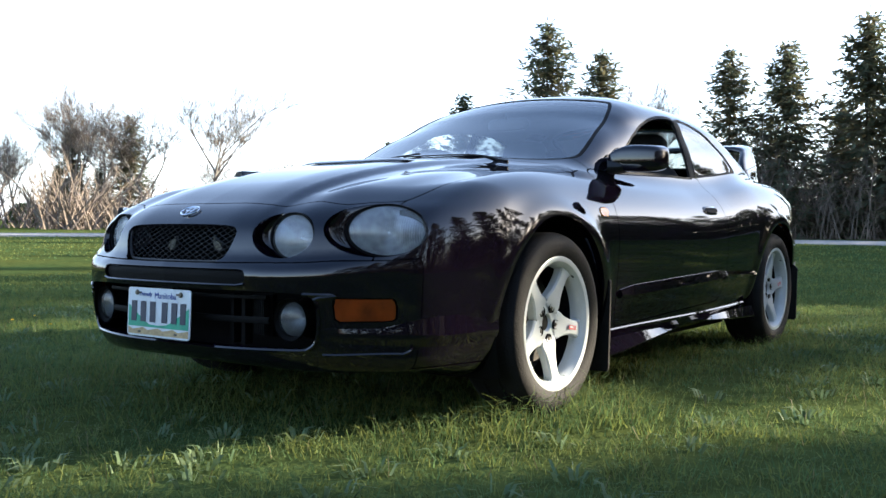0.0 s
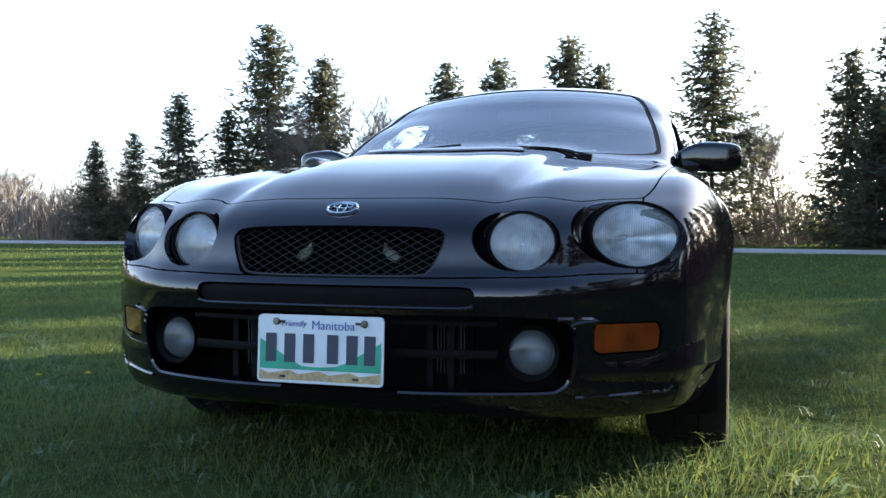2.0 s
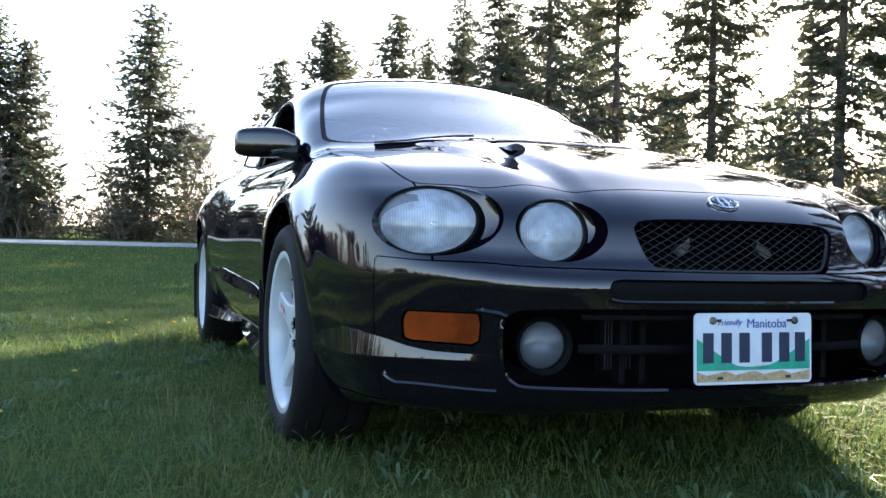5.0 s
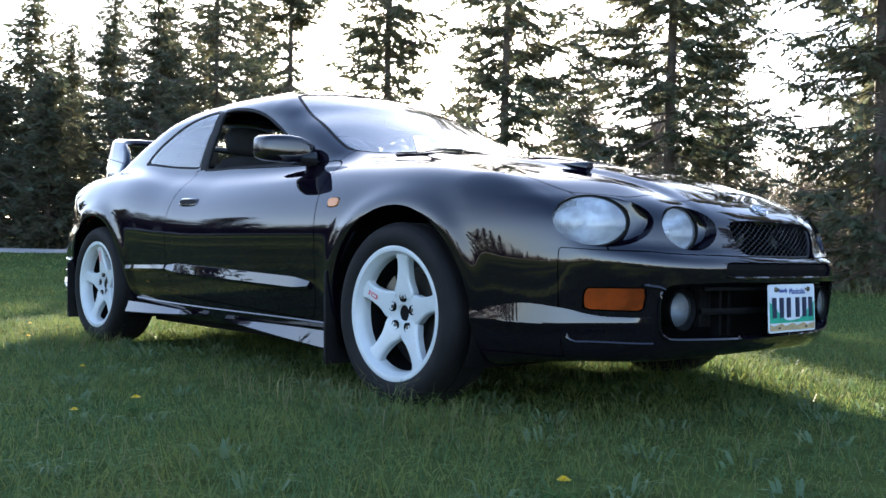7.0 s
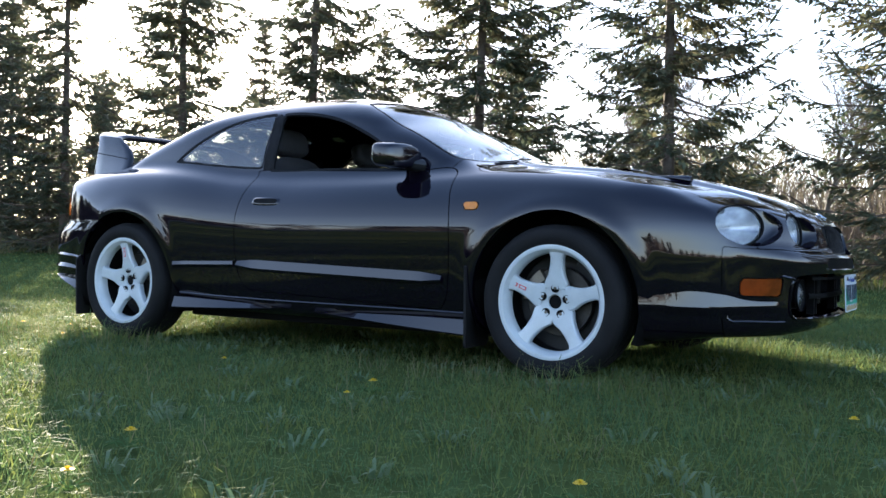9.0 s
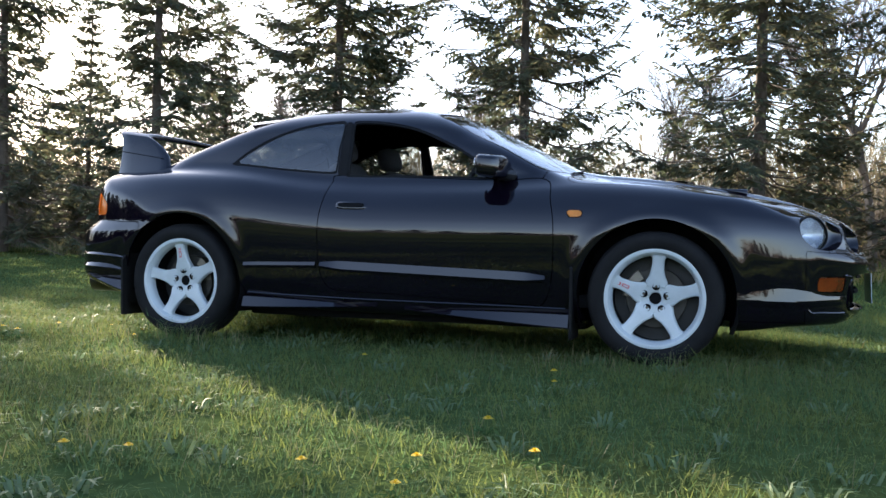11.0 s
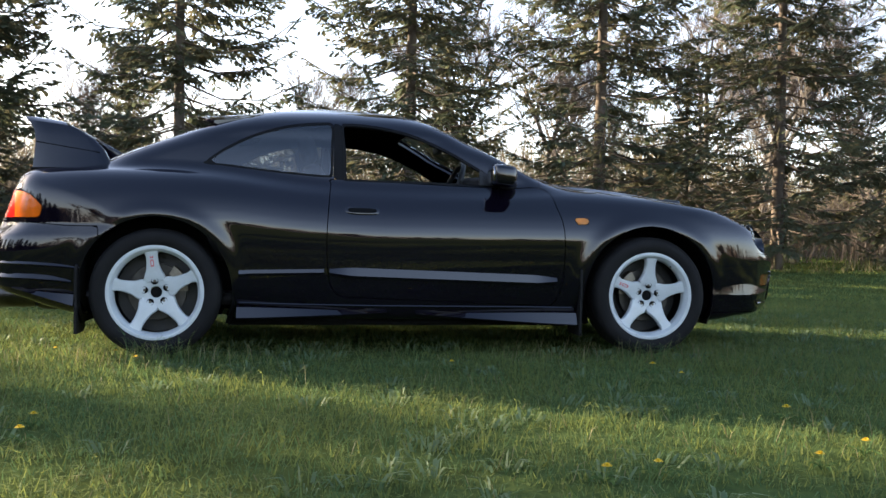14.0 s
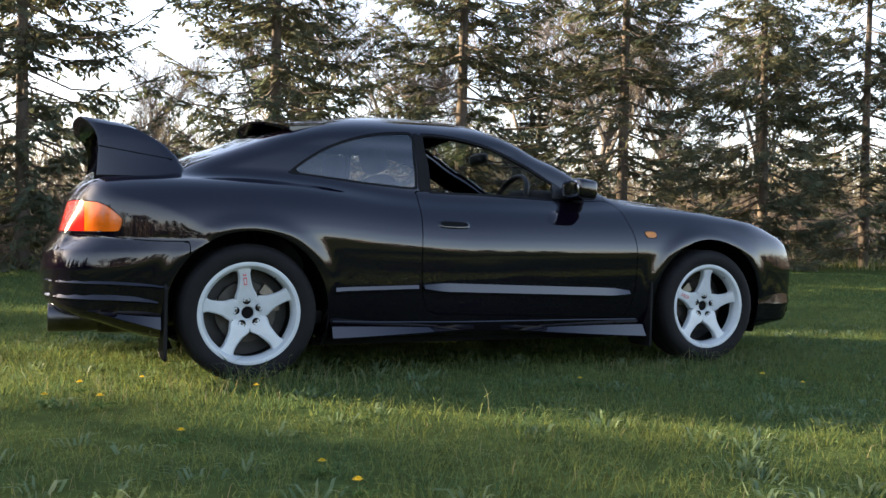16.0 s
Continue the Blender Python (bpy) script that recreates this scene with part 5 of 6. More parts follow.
def make_wheel(at, s, spoke_turn, mark_spoke):
    """s: the side on which the face looks."""
    wheel = new("wheel")
    wheel.parent = car
    wheel.matrix_local = Matrix.Translation(at) @ pose(0, 0, 0, 0, 0, 0 if s > 0 else 180)
    tagged(wheel, "white five-spoke wheel with a black tyre")
    R, W = 0.312, 0.107
    rim = 0.228
    tyre = [(rim - 0.004, -W + 0.012), (rim + 0.004, -W + 0.002), (0.25, -W - 0.004), (0.275, -W - 0.006), (0.295, -W + 0.002), (R - 0.006, -W + 0.016), (R, -W + 0.034), (R, -0.035), (R - 0.007, -0.034), (R - 0.007, -0.028), (R, -0.027),
            (R, 0.027), (R - 0.007, 0.028), (R - 0.007, 0.034), (R, 0.035), (R, W - 0.034), (R - 0.006, W - 0.016), (0.297, W - 0.004), (0.292, W), (0.275, W + 0.006), (0.262, W + 0.006), (0.25, W + 0.004), (rim + 0.006, W - 0.002), (rim - 0.004, W - 0.012)]
    part("tyre", *lathe(tyre, 72), RUBBER, wheel, "black tyre", angle=50)
    # white barrel given a dark colour in place of its shade
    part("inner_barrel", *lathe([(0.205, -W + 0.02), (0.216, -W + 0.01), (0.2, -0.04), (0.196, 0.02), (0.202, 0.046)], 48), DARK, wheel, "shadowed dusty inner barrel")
    lip = [(0.197, 0.044), (0.198, 0.062), (0.200, 0.080), (0.208, W - 0.017), (0.2135, W - 0.006), (0.226, W - 0.002), (0.231, W - 0.004), (0.232, W - 0.012), (0.226, W - 0.022)]
    barrel = part("rim", *lathe(lip, 72), WHITE, wheel, "white rim")
    # spokes: broad at the hub and at the rim, waisted between
    for k in range(5):
        a = math.radians(spoke_turn + 72 * k)
        v, f = [], []
        rows = 20
        for i in range(rows):
            u = i / (rows - 1)
            r = 0.052 + u * 0.154
            half = float(SPOKE(r))
            face = 0.0605 + 0.0215 * u**0.9
            for w, h in ((-half, face - 0.030), (-half, face - 0.006), (-half + 0.006, face), (0, face + 0.0015), (half - 0.006, face), (half, face - 0.006), (half, face - 0.030)):
                x, z = math.cos(a), math.sin(a)
                v.append((r * x - w * z, h, r * z + w * x))
        for i in range(rows - 1):
            for q in range(6):
                f.append((i * 7 + q, i * 7 + q + 1, i * 7 + q + 8, i * 7 + q + 7))
            f.append((i * 7 + 6, i * 7, i * 7 + 7, i * 7 + 13))
        part("spoke", v, f, WHITE, wheel, angle=35)
        if k == mark_spoke:
            # plain red bars where the maker's mark stands
            for d in (-0.0095, 0.0095):
                bar = moved(prism([(-0.017, -0.0075), (0.017, -0.0075), (0.017, 0.0075), (-0.017, 0.0075)], 0.0012), Matrix.Rotation(-a, 4, "Y") @ Matrix.Translation((0.165 + d * 2.2, 0.0785, 0.0)))
                frame_bar = moved(prism([(-0.012, -0.0042), (0.012, -0.0042), (0.012, 0.0042), (-0.012, 0.0042)], 0.0016), Matrix.Rotation(-a, 4, "Y") @ Matrix.Translation((0.165 + d * 2.2, 0.0785, 0.0)))
                part("mark", *bar, LOGO, wheel, "small red mark", smooth=False)
                part("mark_middle", *frame_bar, WHITE, wheel, smooth=False)
    hub = [(0.0, 0.046), (0.027, 0.046), (0.029, 0.054), (0.032, 0.0575), (0.060, 0.0580), (0.066, 0.0590), (0.071, 0.0632), (0.076, 0.0628), (0.078, 0.056), (0.07, 0.02), (0.05, 0.015)]
    part("hub", *lathe(hub, 40), WHITE, wheel, "white wheel centre", angle=30)
    # dark disc stands for the shade in the open hub bore
    part("bore_disc", *lathe([(0.0, 0.047), (0.02, 0.0475), (0.028, 0.047), (0.0285, 0.04)], 28), DARK, wheel, "dark hub bore")
    for k in range(5):
        a = math.radians(spoke_turn + 36 + 72 * k + 36)
        c = Matrix.Translation((0.0555 * math.cos(a), 0, 0.0555 * math.sin(a)))
        # raised dark ring in place of the shade round a sunken nut
        part("nut_seat", *moved(lathe([(0.0, 0.0600), (0.0135, 0.0602), (0.0155, 0.0640), (0.0170, 0.0640), (0.0175, 0.05)], 20), c), DARK, wheel)
        part("wheel_nut", *moved(lathe([(0.0, 0.066), (0.005, 0.066), (0.0072, 0.0635), (0.0076, 0.055)], 6), c), STEEL, wheel, "steel wheel nut", angle=20)
    disc = [(0.05, 0.005), (0.138, 0.005), (0.14, 0.003), (0.14, -0.020), (0.138, -0.022), (0.05, -0.022)]
    part("brake_disc", *lathe(disc, 48), DISC, wheel, "worn steel brake disc", angle=30)
    part("disc_bell", *lathe([(0.0, 0.03), (0.068, 0.03), (0.072, 0.025), (0.075, 0.005)], 32), TRIM, wheel)
    cal = []
    for i in range(9):
        a = math.radians((150 if at[0] < -1 else 30) + 55 * (i / 8 - 0.5))
        cal.append((math.cos(a), math.sin(a)))
    v, f = [], []
    for c, q in cal:
        for r, h in ((0.10, -0.04), (0.152, -0.04), (0.156, 0.0), (0.15, 0.030), (0.105, 0.030), (0.098, 0.01)):
            v.append((r * c, h, r * q))
    for i in range(8):
        f += [(i * 6 + k, i * 6 + (k + 1) % 6, (i + 1) * 6 + (k + 1) % 6, (i + 1) * 6 + k) for k in range(6)]
    f += [tuple(range(6))[::-1], tuple(48 + k for k in range(6))]
    part("brake_caliper", v, f, STEEL, wheel, "brownish metal brake caliper", angle=30)
    part("backing_plate", *lathe([(0.0, -0.045), (0.2, -0.045), (0.2, -0.05), (0.0, -0.05)], 32), TRIM, wheel)
    part("valve", *tube([(0.198 * math.cos(2.2), 0.09, 0.198 * math.sin(2.2)), (0.19 * math.cos(2.2), 0.1, 0.19 * math.sin(2.2))], 0.003, 6), TRIM, wheel)


DISC = material("brake_disc_steel", (0.085, 0.078, 0.07), 0.5, metal=0.8, vary=0.4, size=14, fine=0.4)
LOGO = material("red_mark", (0.55, 0.03, 0.04), 0.5)
make_wheel((0, -0.752, 0.310), -1, 94, 4)
make_wheel((-2.535, -0.748, 0.310), -1, 83, 0)
make_wheel((0, 0.752, 0.310), 1, 46, 2)
make_wheel((-2.535, 0.748, 0.310), 1, 100, 1)

# ---------------------------------------------------------------- trees
def spruce_mesh(seed, height, reach, bare=0.06, dense=1.0, droop=1.0, small=1.0, openings=(), tiers=0.0, fat=1.0, dead=0):
    """Trunk and crown of a spruce: whorls of boughs, each with side twigs clad in short needle sprays.
    openings: (z from, z to, direction, half angle, length) of stretches where boughs are cut to that length to let
    sunlight through. tiers: height between whorls, 0 for a close crown.
    dead: bare branches low on the trunk."""
    rng = random.Random(seed)
    n = 14
    pts, rad = [], []
    for i in range(n + 1):
        u = i / n
        pts.append((0.06 * math.sin(u * 5 + seed) * u, 0.06 * math.cos(u * 4 + seed * 2) * u, height * u))
        rad.append(max(0.008, 0.0112 * height * (1 - u) ** 0.9 + 0.005))
    wood = [tube(pts, rad, 9)]
    nv, nf = [], []

    def sprig(p, d, length, width):
        """A flat pointed tuft along d."""
        side = d.cross(Vector((rng.uniform(-0.5, 0.5), rng.uniform(-0.5, 0.5), 1))).normalized()
        k = len(nv)
        nv.extend([tuple(p), tuple(p + d * (length * 0.4) + width * side), tuple(p + d * length), tuple(p + d * (length * 0.45) - width * side)])
        nf.append((k, k + 1, k + 2, k + 3))

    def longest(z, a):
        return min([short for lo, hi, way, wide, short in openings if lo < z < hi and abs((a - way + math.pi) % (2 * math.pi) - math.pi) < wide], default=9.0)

    z = bare * height
    while z < height * 0.985:
        u = z / height
        span = reach * (min(1, 0.74 + 1.1 * (u - bare)) if u < 0.3 else 1.0) * (1 - u) ** 0.80 + 0.14
        count = (rng.choice((5, 6, 7, 7)) if tiers else rng.choice((6, 7, 7, 8))) if u < 0.9 else 5
        first = rng.uniform(0, 6.28)
        for b in range(count):
            a = first + 6.283 * b / count + rng.uniform(-0.4, 0.4)
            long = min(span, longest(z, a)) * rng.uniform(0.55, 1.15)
            rise = rng.uniform(-0.28, 0.06) * droop + 0.8 * max(0, u - 0.5)
            out = Vector((math.cos(a), math.sin(a), 0))
            base = Vector((0, 0, z + rng.uniform(-0.1, 0.1)))
            m = 6
            path = []
            for i in range(m + 1):
                w = i / m
                sag = rise * w - 0.34 * droop * w * (1 - w) + 0.20 * w**3
                path.append(base + out * (long * w) + Vector((0, 0, long * sag)) + Vector((rng.uniform(-1, 1), rng.uniform(-1, 1), rng.uniform(-1, 1))) * 0.035 * w)
            if small < 4:
                bough = path[::2] if small < 2 else path[::3]
                wood.append(tube(bough, [0.008 + 0.014 * long / 2.2 * (1 - 0.9 * i / (len(bough) - 1)) for i in range(len(bough))], 3))
            start = ((0.34 if u < 0.35 else 0.22) if tiers else (0.30 if u < 0.35 else 0.18)) * rng.uniform(0.5, 1.5) if u < 0.6 else 0.06
            thin = rng.uniform(0.7, 1.25)
            at = start * long
            while at < long * 0.99:
                w = at / long
                i = min(int(w * m), m - 1)
                p = path[i].lerp(path[i + 1], w * m - i)
                d = (path[i + 1] - path[i]).normalized()
                twig = (0.10 + 0.50 * min(1, (1 - w) * 1.6) * min(1, 0.45 + w)) * min(1, long / 1.1) + 0.05
                for s in (-1, 1):
                    if rng.random() < 0.15:
                        continue
                    q = d.cross(Vector((0, 0, 1))).normalized() * s
                    way = (q * rng.uniform(0.5, 1.0) + d * rng.uniform(0.5, 1.0) + Vector((0, 0, rng.uniform(-0.6, 0.06) * droop))).normalized()
                    tl = twig * rng.uniform(0.55, 1.15)
                    sprig(p, way, tl, 0.026 * small * fat)
                    g = 0.04
                    while g < tl:
                        for s2 in (-1, 1):
                            f = (way + way.cross(Vector((0, 0, 1))) * (s2 * rng.uniform(0.5, 1.2)) + Vector((0, 0, rng.uniform(-0.8, 0.10) * droop))).normalized()
                            sprig(p + way * g, f, rng.uniform(0.10, 0.22) * min(max(small, 0.85), 3.0), rng.uniform(0.021, 0.036) * small * fat)
                        g += 0.115 * small / dense
                at += 0.115 * small / dense / thin
            sprig(path[-2], (path[-1] - path[-2]).normalized(), (path[-1] - path[-2]).length + 0.14, 0.03 * small)
        z += (tiers * rng.uniform(0.75, 1.25) if tiers else rng.uniform(0.22, 0.40)) * (1.0 if u < 0.8 else 0.7) * max(0.55, height / 11)
    for _ in range(dead):
        a, z, long = rng.uniform(0, 6.283), rng.uniform(0.5, 0.5 * height), rng.uniform(0.6, 1.9)
        out = Vector((math.cos(a), math.sin(a), rng.uniform(-0.25, 0.2)))
        path = [Vector((0, 0, z))]
        for i in range(3):
            path.append(path[-1] + (out + Vector((rng.uniform(-1, 1), rng.uniform(-1, 1), rng.uniform(-1, 1))) * 0.22) * (long / 3))
        wood.append(tube(path, [0.012, 0.009, 0.006, 0.002], 3))
        for _ in range(5):
            p = path[1].lerp(path[3], rng.random())
            e = p + (out * 0.6 + Vector((rng.uniform(-1, 1), rng.uniform(-1, 1), rng.uniform(-0.6, 0.4)))) * rng.uniform(0.15, 0.45)
            wood.append(tube([p, e], [0.005, 0.0015], 3))
    sprig(Vector(pts[-1]), Vector((0, 0, 1)), 0.3, 0.03)
    return join(*wood), (nv, nf)


def spruce(name, label, shape, x, y, turn, group, scale=1.0):
    (tv, tf), (nv, nf) = shape
    tree = thing(name, label, "tree", Matrix.Translation((x, y, ground_height(x, y) - 0.05)) @ Matrix.Rotation(turn, 4, "Z") @ Matrix.Scale(scale, 4), group)
    part("trunk", tv, tf, BARK, tree, "brown bark trunk and boughs")
    part("crown", nv, nf, NEEDLE, tree, "dark green needles", smooth=False)
    return tree


def near_row():
    """The row of tall spruces along the lawn's edge, set about four metres apart, with slimmer ones behind."""
    # sides where boughs are shortened so that sun patches reach the lawn
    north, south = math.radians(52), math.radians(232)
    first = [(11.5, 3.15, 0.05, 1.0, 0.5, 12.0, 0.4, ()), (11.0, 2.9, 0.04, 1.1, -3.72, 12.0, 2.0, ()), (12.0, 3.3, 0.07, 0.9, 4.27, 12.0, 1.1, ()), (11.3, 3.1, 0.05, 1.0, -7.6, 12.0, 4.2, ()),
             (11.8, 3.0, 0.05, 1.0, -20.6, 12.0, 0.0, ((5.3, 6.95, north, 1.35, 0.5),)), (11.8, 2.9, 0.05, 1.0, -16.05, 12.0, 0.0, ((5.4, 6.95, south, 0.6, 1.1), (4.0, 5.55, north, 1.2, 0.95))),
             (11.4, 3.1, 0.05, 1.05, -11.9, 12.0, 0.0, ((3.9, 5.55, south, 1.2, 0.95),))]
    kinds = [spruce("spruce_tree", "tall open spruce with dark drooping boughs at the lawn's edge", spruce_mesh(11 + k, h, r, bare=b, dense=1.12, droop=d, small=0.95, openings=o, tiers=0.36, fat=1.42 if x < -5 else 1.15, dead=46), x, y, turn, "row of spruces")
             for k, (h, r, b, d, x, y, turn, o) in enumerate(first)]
    spots = [(8.1, 12.0, 2, 0.97), (12.0, 12.0, 1, 1.0), (15.3, 12.1, 0, 0.98), (-24.9, 12.0, 2, 1.0), (-29.2, 12.0, 3, 1.0), (-33.4, 12.1, 1, 1.0)]
    slim = [(-15.8, 14.6, 0.62), (-24.4, 14.2, 0.95), (-20.4, 15.6, 0.8), (-11.75, 14.5, 0.9), (-7.9, 14.5, 0.86), (-5.0, 14.5, 0.74), (1.65, 14.5, 0.82), (7.3, 14.6, 0.78)]
    # (-27.85, 15.2) is an added tree that narrows the sunlit strip of lawn
    back = [(-37.5, 12.0, 0.85), (-27.85, 15.2, 1.0), (-31.0, 15.0, 1.0), (-35.5, 15.5, 1.0), (-41.0, 13.5, 0.85), (-26.2, 17.8, 0.6),
            (-30.6, 12.9, 0.95), (-35.2, 12.8, 0.95), (-39.5, 11.4, 0.8), (-22.5, 20.5, 0.54), (-25.5, 22.0, 0.55), (-29.0, 23.0, 0.56), (-33.0, 21.0, 0.55), (-13.0, 19.5, 0.5), (-23.5, 15.5, 0.62)]
    x, y, s = slim[0]
    kinds.append(spruce("spruce_tree", "slim spruce behind the row at the lawn's edge", spruce_mesh(17, 11.0, 2.3, bare=0.06, dense=1.0, droop=1.0, small=1.3, tiers=0.42, fat=1.4, dead=30), x, y, 0.5, "row of spruces", s))
    spots += [(x, y, 7, s) for x, y, s in slim[1:]]
    x, y, s = back[0]
    kinds.append(spruce("spruce_tree", "tall dark spruce in the row at the lawn's edge", spruce_mesh(18, 11.5, 3.1, bare=0.03, dense=0.92, droop=1.0, small=1.9, fat=1.1), x, y, 0.5, "row of spruces", s))
    spots += [(x, y, 8, s) for x, y, s in back[1:]]
    for i, (x, y, k, s) in enumerate(spots):
        copy_thing(kinds[k], Matrix.Translation((x, y, ground_height(x, y) - 0.05)) @ Matrix.Rotation(1.7 * i + 0.5, 4, "Z") @ Matrix.Scale(s, 4))


near_row()


def far_trees():
    """Dense spruces standing well across the lawn."""
    shapes = [(spruce_mesh(31, 10.5, 3.9, 0.01, 1.0, 0.8, 2.7, fat=1.05), (-37.0, -20.1), 1.0), (spruce_mesh(32, 10.0, 3.7, 0.01, 1.0, 0.9, 2.7, fat=1.05), (-41.5, -6.5), 1.02), (spruce_mesh(33, 11.0, 4.0, 0.0, 1.0, 0.75, 2.7, fat=1.05), (-42.1, 0.1), 1.0)]
    made = [spruce("spruce_tree", "dense dark green conical spruce standing across the lawn", sh, x, y, 0.3 * k, "spruces across the lawn", s) for k, (sh, (x, y), s) in enumerate(shapes)]
    # place, kind, height of the tip above the eye level of the ground there
    for i, (x, y, k, h) in enumerate([(-34.5, -23.3, 1, 6.9), (-38.0, -17.7, 1, 8.9), (-40.2, -12.2, 0, 8.9), (-40.9, -9.8, 1, 9.0), (-41.6, -5.0, 0, 8.7), (-41.9, 6.0, 1, 8.8), (-41.3, 8.2, 0, 10.8), (-40.5, 11.4, 2, 11.4),
                                      (-36.3, -21.8, 0, 6.4), (-33.6, -25.1, 0, 5.1), (-32.6, -26.4, 1, 4.6), (-39.0, -15.6, 0, 5.5), (-42.5, -11.0, 2, 6.0), (-43.5, -8.0, 0, 6.5), (-44, 9.5, 0, 10.0), (-34.2, -57.4, 1, 4.4), (-39.4, -56.5, 1, 8.2), (-36.0, -58.6, 0, 7.0), (-44.5, -50.6, 1, 4.0), (-47.3, -48.4, 1, 4.6), (-49.0, -46.8, 0, 3.2), (-37.4, -57.2, 1, 4.4), (-38.4, 6.6, 1, 6.2), (-36.8, 9.0, 0, 6.8), (-34.2, 10.0, 1, 6.8)]):
        s = h / (10.5, 10.0, 11.0)[k]
        copy_thing(made[k], Matrix.Translation((x, y, ground_height(x, y) - 0.05)) @ Matrix.Rotation(2.1 * i, 4, "Z") @ Matrix.Scale(s, 4))


far_trees()


def trees_behind():
    """The park's other edges, which close the lawn all round."""
    rng = random.Random(21)
    shapes = [spruce_mesh(61 + k, 10.0, 3.4, 0.02, 1.0, 0.8, 8.0) for k in range(3)]
    made = []
    for i in range(104):
        a, r = radians(-112 + 172 * i / 103 + rng.uniform(-1.0, 1.0)), rng.uniform(50, 62)
        x, y, s = r * math.cos(a), r * math.sin(a), rng.uniform(0.40, 0.72)
        if i < 3:
            made.append(spruce("spruce_tree", "dark spruce at the park's far edge", shapes[i], x, y, i, "spruces round the park", s))
        else:
            copy_thing(made[i % 3], Matrix.Translation((x, y, ground_height(x, y) - 0.05)) @ Matrix.Rotation(1.9 * i, 4, "Z") @ Matrix.Scale(s * (1.0, 1.05, 0.95)[i % 3], 4))


trees_behind()


def bare_tree_mesh(seed, height, spread=0.5, thick=1.0):
    """A leafless tree: forking limbs that end in fine twigs."""
    rng = random.Random(seed)
    wood, tv, tf = [], [], []

    def limb(p, d, length, r, level):
        m = 4
        path, q, way = [p], p, d
        for i in range(m):
            way = (way + Vector((rng.uniform(-1, 1), rng.uniform(-1, 1), rng.uniform(-0.3, 0.5))) * 0.16).normalized()
            q = q + way * (length / m)
            path.append(q)
        hop = (1, 1, 1, 2, 4)[level]
        wood.append(tube(path[::hop], [r * (1 - 0.6 * i / m) for i in range(0, m + 1, hop)], 6 if level < 2 else 3))
        if level >= 4:
            for _ in range(12):
                w = rng.uniform(0.1, 1)
                i = min(int(w * m), m - 1)
                s = path[i].lerp(path[i + 1], w * m - i)
                f = (way + Vector((rng.uniform(-1, 1), rng.uniform(-1, 1), rng.uniform(-0.4, 0.8)))).normalized()
                e = s + f * rng.uniform(0.25, 0.6) * height / 9
                side = f.cross(Vector((rng.uniform(-1, 1), rng.uniform(-1, 1), 1))).normalized() * 0.006 * height / 9
                k = len(tv)
                tv.extend([tuple(s - side), tuple(s + side), tuple(e)])
                tf.append((k, k + 1, k + 2))
            return
        for c in range((6, 5, 4, 4)[level]):
            w = rng.uniform(0.35, 1.0) if level else rng.uniform(0.4, 1.0)
            i = min(int(w * m), m - 1)
            s = path[i].lerp(path[i + 1], w * m - i)
            a = rng.uniform(0, 6.28)
            f = (way * (1.0 - spread * 0.5) + Vector((math.cos(a), math.sin(a), rng.uniform(0.0, 0.5))) * (spread + 0.15)).normalized()
            limb(s, f, length * rng.uniform(0.5, 0.76), r * rng.uniform(0.36, 0.56), level + 1)

    limb(Vector((0, 0, -0.1)), Vector((rng.uniform(-0.08, 0.08), rng.uniform(-0.08, 0.08), 1)).normalized(), height * 0.40, 0.0155 * height * thick, 0)
    return join(*wood), (tv, tf)


def bare_trees():
    made = []
    for k, (x, y, h, spread) in enumerate([(-39.0, -53.7, 12.2, 0.60), (-42.0, -51.4, 12.6, 0.48), (-35.3, -56.4, 11.5, 0.36), (-30.3, 12.0, 6.5, 0.30)]):
        (wv, wf), (tv, tf) = bare_tree_mesh(50 + k, h, spread)
        tree = thing("bare_tree", "leafless grey deciduous tree with spreading limbs", "tree", Matrix.Translation((x, y, ground_height(x, y) - 0.05)), "bare trees")
        part("trunk", wv, wf, GREYBARK, tree)
        tagged(part("twig_spray", tv, tf, DEADTWIG, tree, "fine bare twigs", smooth=False), kind="stuff")
        made.append(tree)
    for i, (x, y, k, s) in enumerate([(-31.8, -58.5, 2, 0.66), (-30.2, -60.0, 1, 0.6), (-36.6, -56.5, 2, 0.8), (-37.2, -58.0, 1, 0.85), (-33.0, -62.0, 2, 0.55), (-44.5, -51.5, 0, 0.55), (-46.3, -48.6, 1, 0.5), (-49.6, -45.5, 1, 0.52),
                                      (-51.0, -47.0, 0, 0.5), (-37.5, -18.0, 3, 1.0), (-38.8, -16.0, 2, 0.75), (-36.6, -19.2, 2, 0.70), (-35.8, -17.6, 3, 1.1),
                                      (-44.0, 3.2, 3, 1.1), (-45.5, 2.2, 2, 0.7), (-5.9, 16.5, 3, 1.0), (2.9, 17.0, 2, 0.75), (6.0, 16.6, 3, 0.95), (10.5, 17.0, 2, 0.8), (-1.8, 15.6, 3, 0.9), (13.5, 16.0, 3, 0.9),
                                      (-9.6, 16.5, 3, 0.9), (17.0, 17.5, 2, 0.8), (4.9, 18.5, 2, 0.7), (9.2, 19.0, 2, 0.85), (12.4, 18.6, 3, 1.2), (15.8, 20.0, 2, 0.8), (-13.6, 17.5, 3, 1.0)]):
        copy_thing(made[k], Matrix.Translation((x, y, ground_height(x, y) - 0.05)) @ Matrix.Rotation(1.3 * i, 4, "Z") @ Matrix.Scale(s, 4))


bare_trees()


